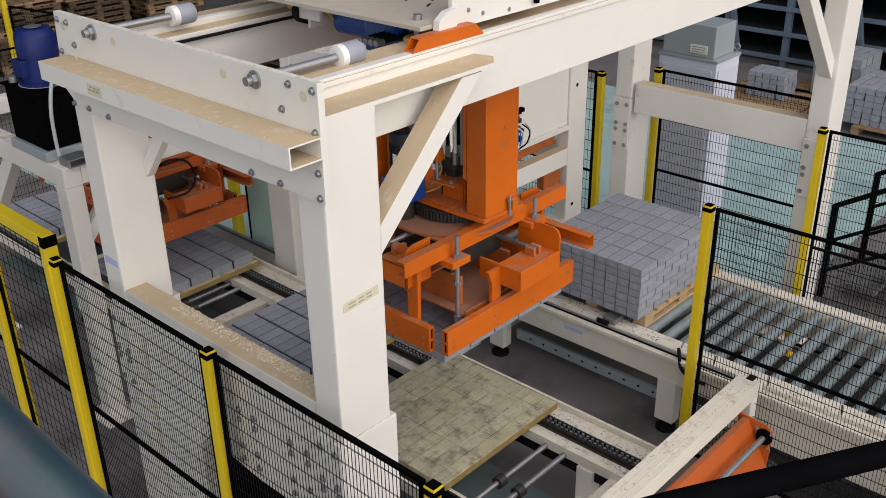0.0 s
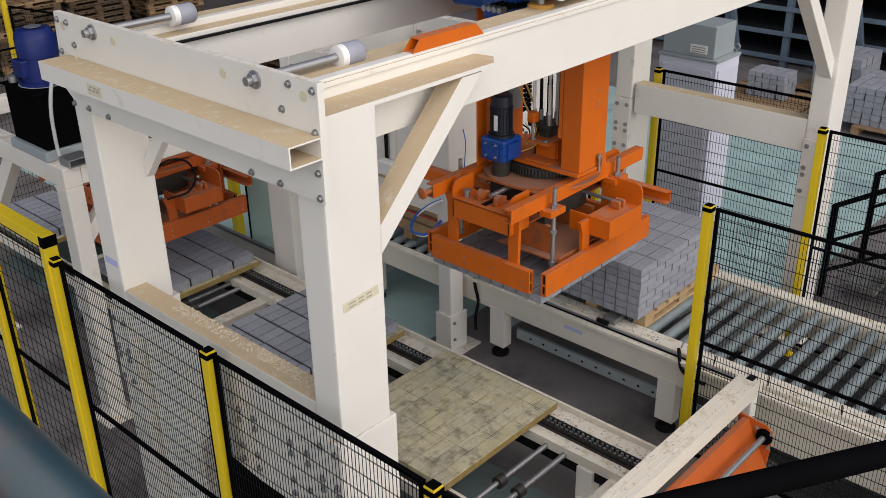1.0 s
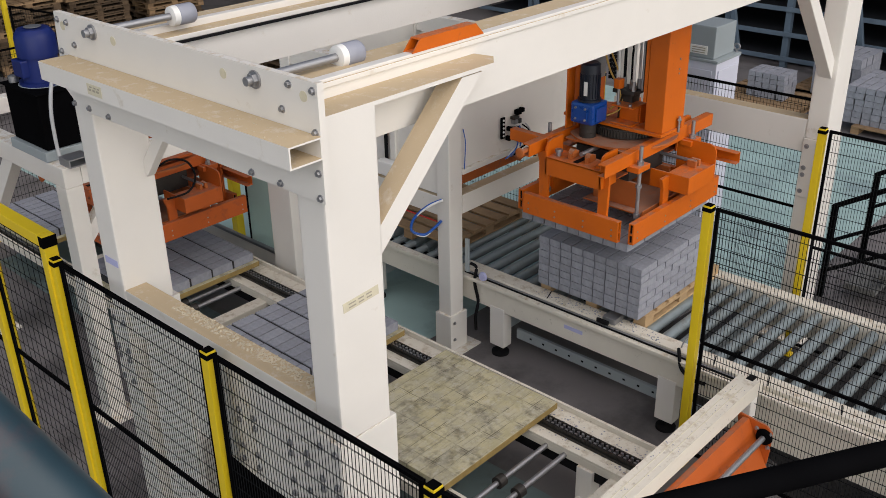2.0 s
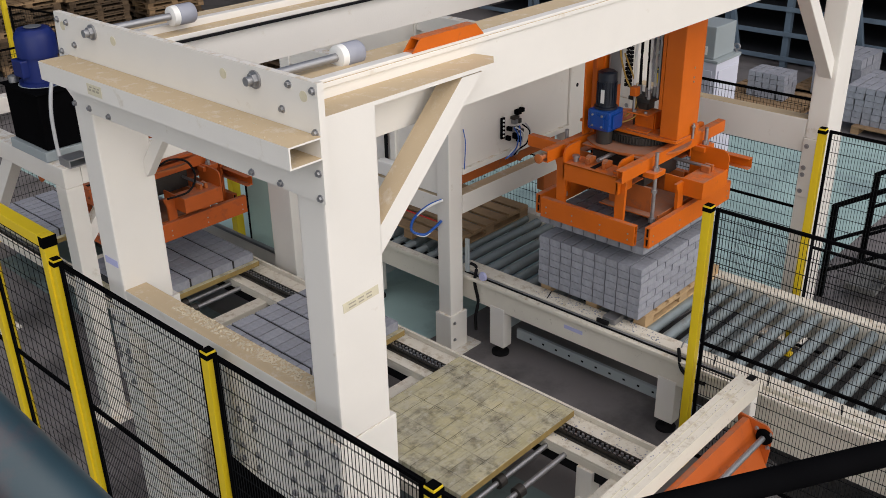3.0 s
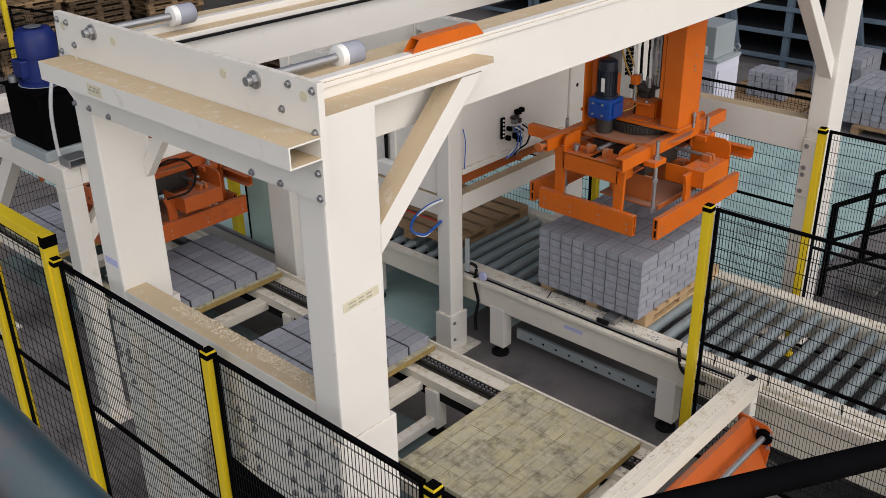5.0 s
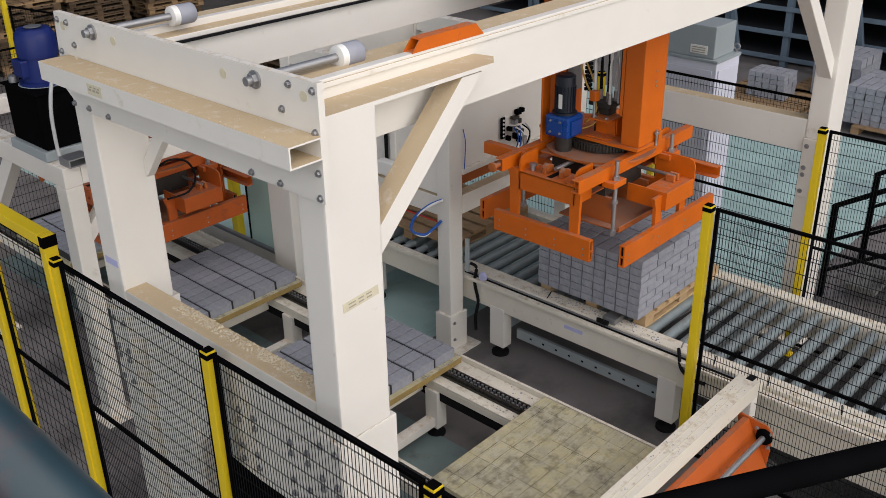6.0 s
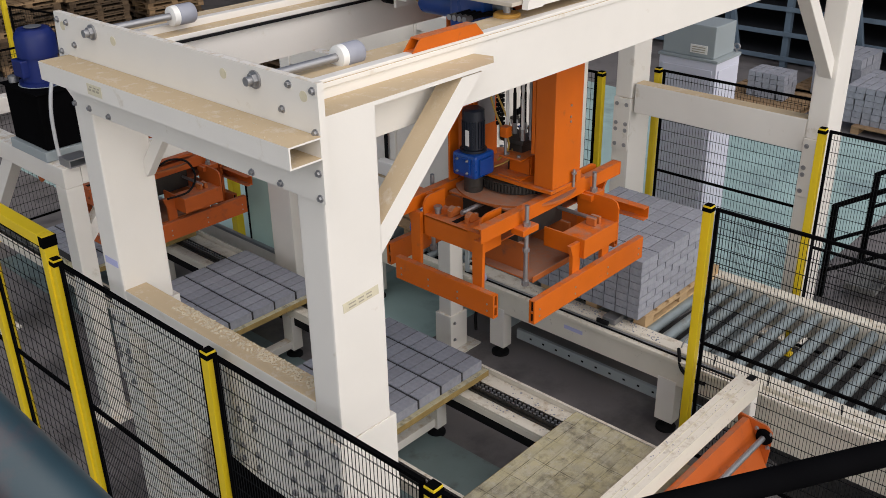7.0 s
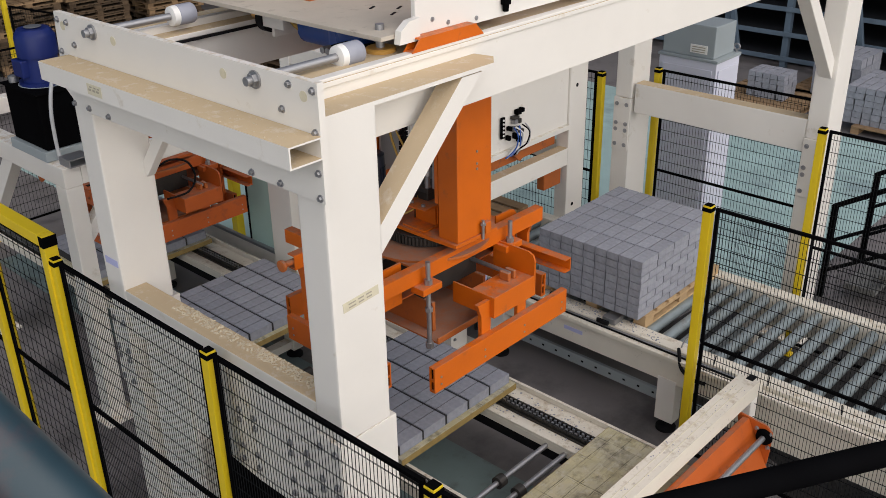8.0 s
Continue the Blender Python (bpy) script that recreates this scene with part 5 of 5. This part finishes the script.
# ---- outfeed bar with orange guard ----
def cleaning_unit():
    c = thing("board_cleaner", "cream cross bar with an orange guard and steel shaft", "board cleaner", (4.3, 2.1, 0))
    o = Vector((4.3, 2.1, 0))

    def P(name, bm, mat, label=""):
        bmesh.ops.translate(bm, vec=-o, verts=bm.verts[:])
        return part(name, bm, mat, c, label)

    bm = B()
    hollow(bm, "x", 3.0, 5.19, 2.03, 2.165, 0.78, 0.90, 0.008)
    P("cross_bar", bm, RAILW, "cream square tube with sand dust")
    for y in (2.075, 2.118):
        bm = B()
        box(bm, 3.1, 5.0, y, y + 0.004, 0.9, 0.9015)
        P("seam", bm, LABEL, "dust filled seam")
    bm = B()
    box(bm, 5.10, 5.17, 2.06, 2.11, 0.87, 0.903, 0.004)
    P("slot_cap", bm, RUBBER)
    for x in (3.05, 5.08):
        bm = B()
        box(bm, x, x + 0.09, 2.04, 2.12, 0.012, 0.78, 0.006)
        P("leg", bm, WHITE)
        bm = B()
        box(bm, x - 0.05, x + 0.15, 1.98, 2.2, 0, 0.012)
        P("base_plate", bm, WHITE)
    bm = B()
    prism(bm, [(2.02, 0.74), (1.98, 0.745), (1.80, 0.40), (1.81, 0.39), (2.02, 0.72)], "x", 3.1, 4.93)
    P("guard", bm, AGED, "orange sloped guard sheet")
    bm = B()
    prism(bm, [(2.06, 0.76), (1.86, 0.74), (1.82, 0.70), (1.82, 0.60), (1.835, 0.585), (1.82, 0.57), (1.83, 0.46), (1.90, 0.43), (2.02, 0.50)], "x", 4.932, 4.945)
    P("end_plate", bm, AGED, "orange end plate")
    bm = B()
    cyl(bm, (3.1, 1.865, 0.66), (4.97, 1.865, 0.66), 0.019, 14)
    P("shaft", bm, STEEL)
    bm = B()
    lathe(bm, (4.925, 1.865, 0.66), [(-0.02, 0.03), (-0.015, 0.05), (0.005, 0.055)], "x", 20)
    P("bearing", bm, BLACK, "black flange bearing")
    bolts(c, [(4.93 - o.x, y - o.y, z) for y, z in ((1.92, 0.70), (1.83, 0.69), (1.835, 0.59), (1.92, 0.60))], "x", 0.010)


cleaning_unit()


# ---- walkway rail beside the camera ----
def railing():
    r = thing("walkway", "raised viewing walkway with painted tube railing", "walkway", (0, 0, 0))
    ends = [Vector(q) for q in ((0.183, 1.148, 3.998), (0.383, 0.581, 3.507))]
    bm = B()
    cyl(bm, ends[0], ends[1], 0.045, 28)
    part("rail", bm, PIPE, r, "blue grey rail tube")
    for q in ends:
        bm = B()
        cyl(bm, (q.x, q.y, 2.82), q, 0.03, 14)
        part("rail_post", bm, PIPE, r)
    bm = B()
    box(bm, -2.2, 0.62, -2.5, 1.1, 2.76, 2.82, 0.004)
    part("deck", bm, CONCRETE, r, "steel walkway deck")
    for x in (-2.1, 0.4):
        for y in (-2.4, 0.9):
            bm = B()
            box(bm, x, x + 0.12, y, y + 0.12, 0, 2.76, 0.004)
            part("support", bm, RACK, r)
    q = thing("stair_handrail", "black tube handrail of the stairs", "railing", (0, 0, 0))
    way = [(1.395, 0.773, 3.012), (1.502, 0.731, 3.001), (2.065, 0.486, 2.931), (2.452, 0.294, 2.903)]
    bm = B()
    hose(bm, way, 0.031, 16)
    part("rail", bm, BLACK, q)
    for x, y, z in (way[0], way[3]):
        bm = B()
        cyl(bm, (x, y, 0), (x, y, z), 0.025, 12)
        part("rail_post", bm, BLACK, q)


railing()


# ---- background ----
def stairs():
    s = thing("steel_stairs", "grey steps with black tube handrails", "stairs", (8.2, 2.8, 0))
    for i in range(9):
        bm = B()
        box(bm, 0.0, 0.9, -0.28 * (i + 1) - 0.2, -0.28 * i - 0.2, 0.18 * i + 0.12, 0.18 * (i + 1), 0.006)
        part("step", bm, CONCRETE, s)
    for x in (-0.05, 0.95):
        for k in range(4):
            y, z = -0.02 - 0.62 * k, 0.398 * k
            bm = B()
            box(bm, x - 0.025, x + 0.025, y - 0.025, y + 0.025, z, z + 0.90, 0.004)
            part("rail_post", bm, BLACK, s)
        for dz in (0.90, 0.55, 0.25):
            bm = B()
            beam(bm, (x, 0.0, dz), (x, -2.2, dz + 1.41), 0.05, 0.04 if dz > 0.8 else 0.025, 0.004)
            part("handrail", bm, BLACK, s)


stairs()


def cabinets():
    c = thing("control_cabinet", "pale steel control cabinet with a grey box on top", "cabinet", (8.3, 4.15, 0))
    bm = B()
    box(bm, 0.0, 0.46, 0.0, 0.62, 0.0, 1.93, 0.008)
    part("body", bm, LILAC, c)
    bm = B()
    box(bm, -0.01, 0.47, -0.01, 0.63, 1.932, 1.96, 0.004)
    part("roof_plate", bm, GREYBOX, c)
    bm = B()
    box(bm, 0.02, 0.42, 0.05, 0.60, 1.962, 2.27, 0.01)
    part("grey_box", bm, GREYBOX, c, "grey steel electrical box")
    bm = B()
    box(bm, 0.012, 0.0185, 0.12, 0.30, 2.0, 2.08)
    part("label", bm, WHITEPL, c)
    bm = B()
    for k in range(3):
        box(bm, 0.009, 0.0115, 0.14, 0.28, 2.012 + k * 0.022, 2.02 + k * 0.022)
    part("label_text", bm, INK, c)
    bm = B()
    lathe(bm, (0.44, 0.03, 1.96), [(0, 0.012), (0.03, 0.012)], "z", 10)
    for k in range(14):
        a, b = 2 * math.pi * k / 14, 2 * math.pi * (k + 1) / 14
        cyl(bm, (0.44, 0.03 + 0.03 * math.cos(a), 2.01 + 0.03 * math.sin(a)), (0.44, 0.03 + 0.03 * math.cos(b), 2.01 + 0.03 * math.sin(b)), 0.009, 8)
    part("lifting_eye", bm, STEEL, c)
    bm = B()
    box(bm, -0.012, -0.002, 0.04, 0.58, 0.08, 1.86, 0.004)
    part("door", bm, LILAC, c)
    bm = B()
    box(bm, 0.03, 0.43, -0.012, -0.002, 0.08, 1.86, 0.004)
    part("side_panel", bm, LILAC, c)


cabinets()


def steel_rack():
    r = thing("storage_rack", "blue grey steel curing rack in the dark", "rack", (15.2, 0, 0))
    for y in [-2 + 1.05 * k for k in range(14)]:
        bm = B()
        box(bm, 0.0, 0.10, y, y + 0.10, 0, 4.0, 0.004)
        part("upright", bm, RACK, r)
    for y in [-1.5 + 2.1 * k for k in range(7)]:
        bm = B()
        beam(bm, (-0.08, y + 0.3, 0.1), (-0.08, y + 0.85, 2.6), 0.08, 0.08, 0.004)
        part("diagonal", bm, RACK, r)
    for z in [0.14 + 0.40 * k for k in range(9)]:
        bm = B()
        box(bm, -0.03, -0.002, -2.2, 13, z, z + 0.075, 0.004)
        part("rack_beam", bm, RACK, r)
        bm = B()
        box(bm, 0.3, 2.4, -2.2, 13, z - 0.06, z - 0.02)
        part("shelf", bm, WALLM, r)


steel_rack()


def paver_cube(at, nx, ny, nz, label, px=0.2, py=0.2, h=0.17, gap=(0.02, 0.02)):
    s = thing("paver_cube", label, "paver stack", at, "stored pavers")
    for k in range(nz):
        pavers(s, nx, ny, k * h, h, 0, 0, px, py, gap, 0.008)


paver_cube((13.2, 5.52, 0.107), 3, 5, 5, "stored grey concrete blocks in loose columns", 0.15, 0.115, 0.075, (0.015, 0.015))
paver_cube((12.9, 3.0, 0.107), 5, 12, 6, "stack of stored grey concrete blocks", 0.2, 0.128, 0.085, (0.01, 0.012))
paver_cube((13.9, 4.72, 0.107), 4, 5, 4, "stored grey concrete blocks on a pallet", 0.2, 0.14, 0.15, (0.01, 0.014))
for at in ((13.42, 5.82, 0.0), (13.34, 3.7, 0.0), (14.4, 5.1, 0)):
    pallet(at, 1.1, 1.3, OLDWOOD, "weathered pallet under stored blocks", "storage pallets")


def pallet_piles():
    for x, y, n in ((5.6, 16.2, 9), (7.2, 16.6, 11), (8.7, 17.0, 10), (4.0, 16.0, 12), (10.4, 17.2, 9), (7.0, 13.2, 5), (8.6, 13.0, 5), (10.2, 12.9, 6)):
        for k in range(n):
            pallet((x + random.uniform(-0.03, 0.03), y + random.uniform(-0.03, 0.03), k * 0.106), 1.2, 1.0,
                   OLDWOOD if random.random() < 0.3 else DARKWOOD, "timber pallet in a tall pile of stored pallets", "piled pallets", random.uniform(-0.05, 0.05))


pallet_piles()


def cover_boxes():
    w = thing("valve_cabinet", "white switch cabinet standing behind the mesh fence", "cabinet", (2.23, 3.95, 0))
    bm = B()
    box(bm, 0.0, 0.25, 0.0, 0.41, 0.1, 1.60, 0.008)
    part("body", bm, CLEAN, w)
    bm = B()
    box(bm, -0.012, -0.002, 0.02, 0.39, 0.14, 1.57, 0.004)
    part("door", bm, CLEAN, w)
    bm = B()
    box(bm, 0.02, 0.23, 0.02, 0.39, 0.0, 0.098)
    part("plinth", bm, BLACK, w)
    d = thing("drive_cover", "black cover box low behind the mesh fence", "machine cover", (2.28, 3.22, 0))
    bm = B()
    box(bm, 0.0, 0.3, 0.0, 0.62, 0.0, 1.22, 0.01)
    part("body", bm, BLACK, d)


cover_boxes()


# ---- what moves ----
def motions():
    y = 3.59
    path = [(0.0, 3.882, 1.515), (0.5, 4.289, 1.515), (1.0, 4.779, 1.515), (1.5, 5.285, 1.515), (1.7, 5.489, 1.515), (2.0, 5.76, 1.510),
            (2.3, 5.93, 1.490), (2.5, 5.97, 1.470), (2.8, 5.975, 1.430), (3.0, 5.978, 1.403), (3.5, 5.982, 1.338), (3.8, 5.984, 1.302), (4.0, 5.985, 1.285),
            (4.15, 5.985, 1.290), (4.5, 5.981, 1.380), (4.7, 5.979, 1.444), (5.0, 5.975, 1.488), (5.3, 5.90, 1.490), (5.6, 5.76, 1.490),
            (6.0, 5.465, 1.490), (6.5, 5.018, 1.490), (7.0, 4.506, 1.490), (7.5, 4.005, 1.490), (8.0, 3.647, 1.445)]
    walk(GRIPPER, [(t, pose(x, y - 0.02, z)) for t, x, z in path])
    walk(TROLLEY, [(t, pose(x, y, 0)) for t, x, z in path])
    held = [(t, pose(x + 0.035, y + 0.006, z - 0.087)) for t, x, z in path if t <= 4.0]
    rest = held[-1][1]
    walk(LAYER, held + [(4.1, rest), (8.0, rest)])
    for key, d, rows in (("west", (-1, 0), ((0, 0), (4.0, 0), (4.3, 0.015), (4.7, 0.02), (6.0, 0.04), (6.5, 0.05), (7.0, 0.07), (8.0, 0.11))),
                         ("east", (1, 0), ((0, 0), (4.0, 0), (4.3, 0.015), (4.7, 0.02), (6.0, 0.04), (6.5, 0.05), (7.0, 0.07), (8.0, 0.11))),
                         ("south", (0, -1), ((0, 0), (4.0, 0), (4.3, 0.02), (4.7, 0.04), (6.0, 0.12), (8.0, 0.12))),
                         ("north", (0, 1), ((0, 0), (4.0, 0), (4.3, 0.02), (4.7, 0.04), (6.0, 0.12), (8.0, 0.12)))):
        walk(JAWS[key], [(t, pose(d[0] * v, d[1] * v, 0)) for t, v in rows])
    first = ((0, 0), (2.3, 0), (2.5, 0.02), (3.0, 0.139), (3.5, 0.272), (4.0, 0.403), (4.5, 0.532), (6.0, 0.925), (7.0, 1.19), (8.0, 1.45))
    later = ((0, 0), (3.6, 0), (3.8, 0.02), (4.0, 0.07), (4.5, 0.20), (6.0, 0.59), (7.0, 0.855), (8.0, 1.11))
    walk(EMPTY_BOARD, [(t, pose(3.925, 3.15 - v, 0.50)) for t, v in first])
    for b, y0 in zip(BOARDS, (4.62, 6.45, 8.28)):
        walk(b, [(t, pose(3.925, y0 - v, 0.50)) for t, v in later])


motions()
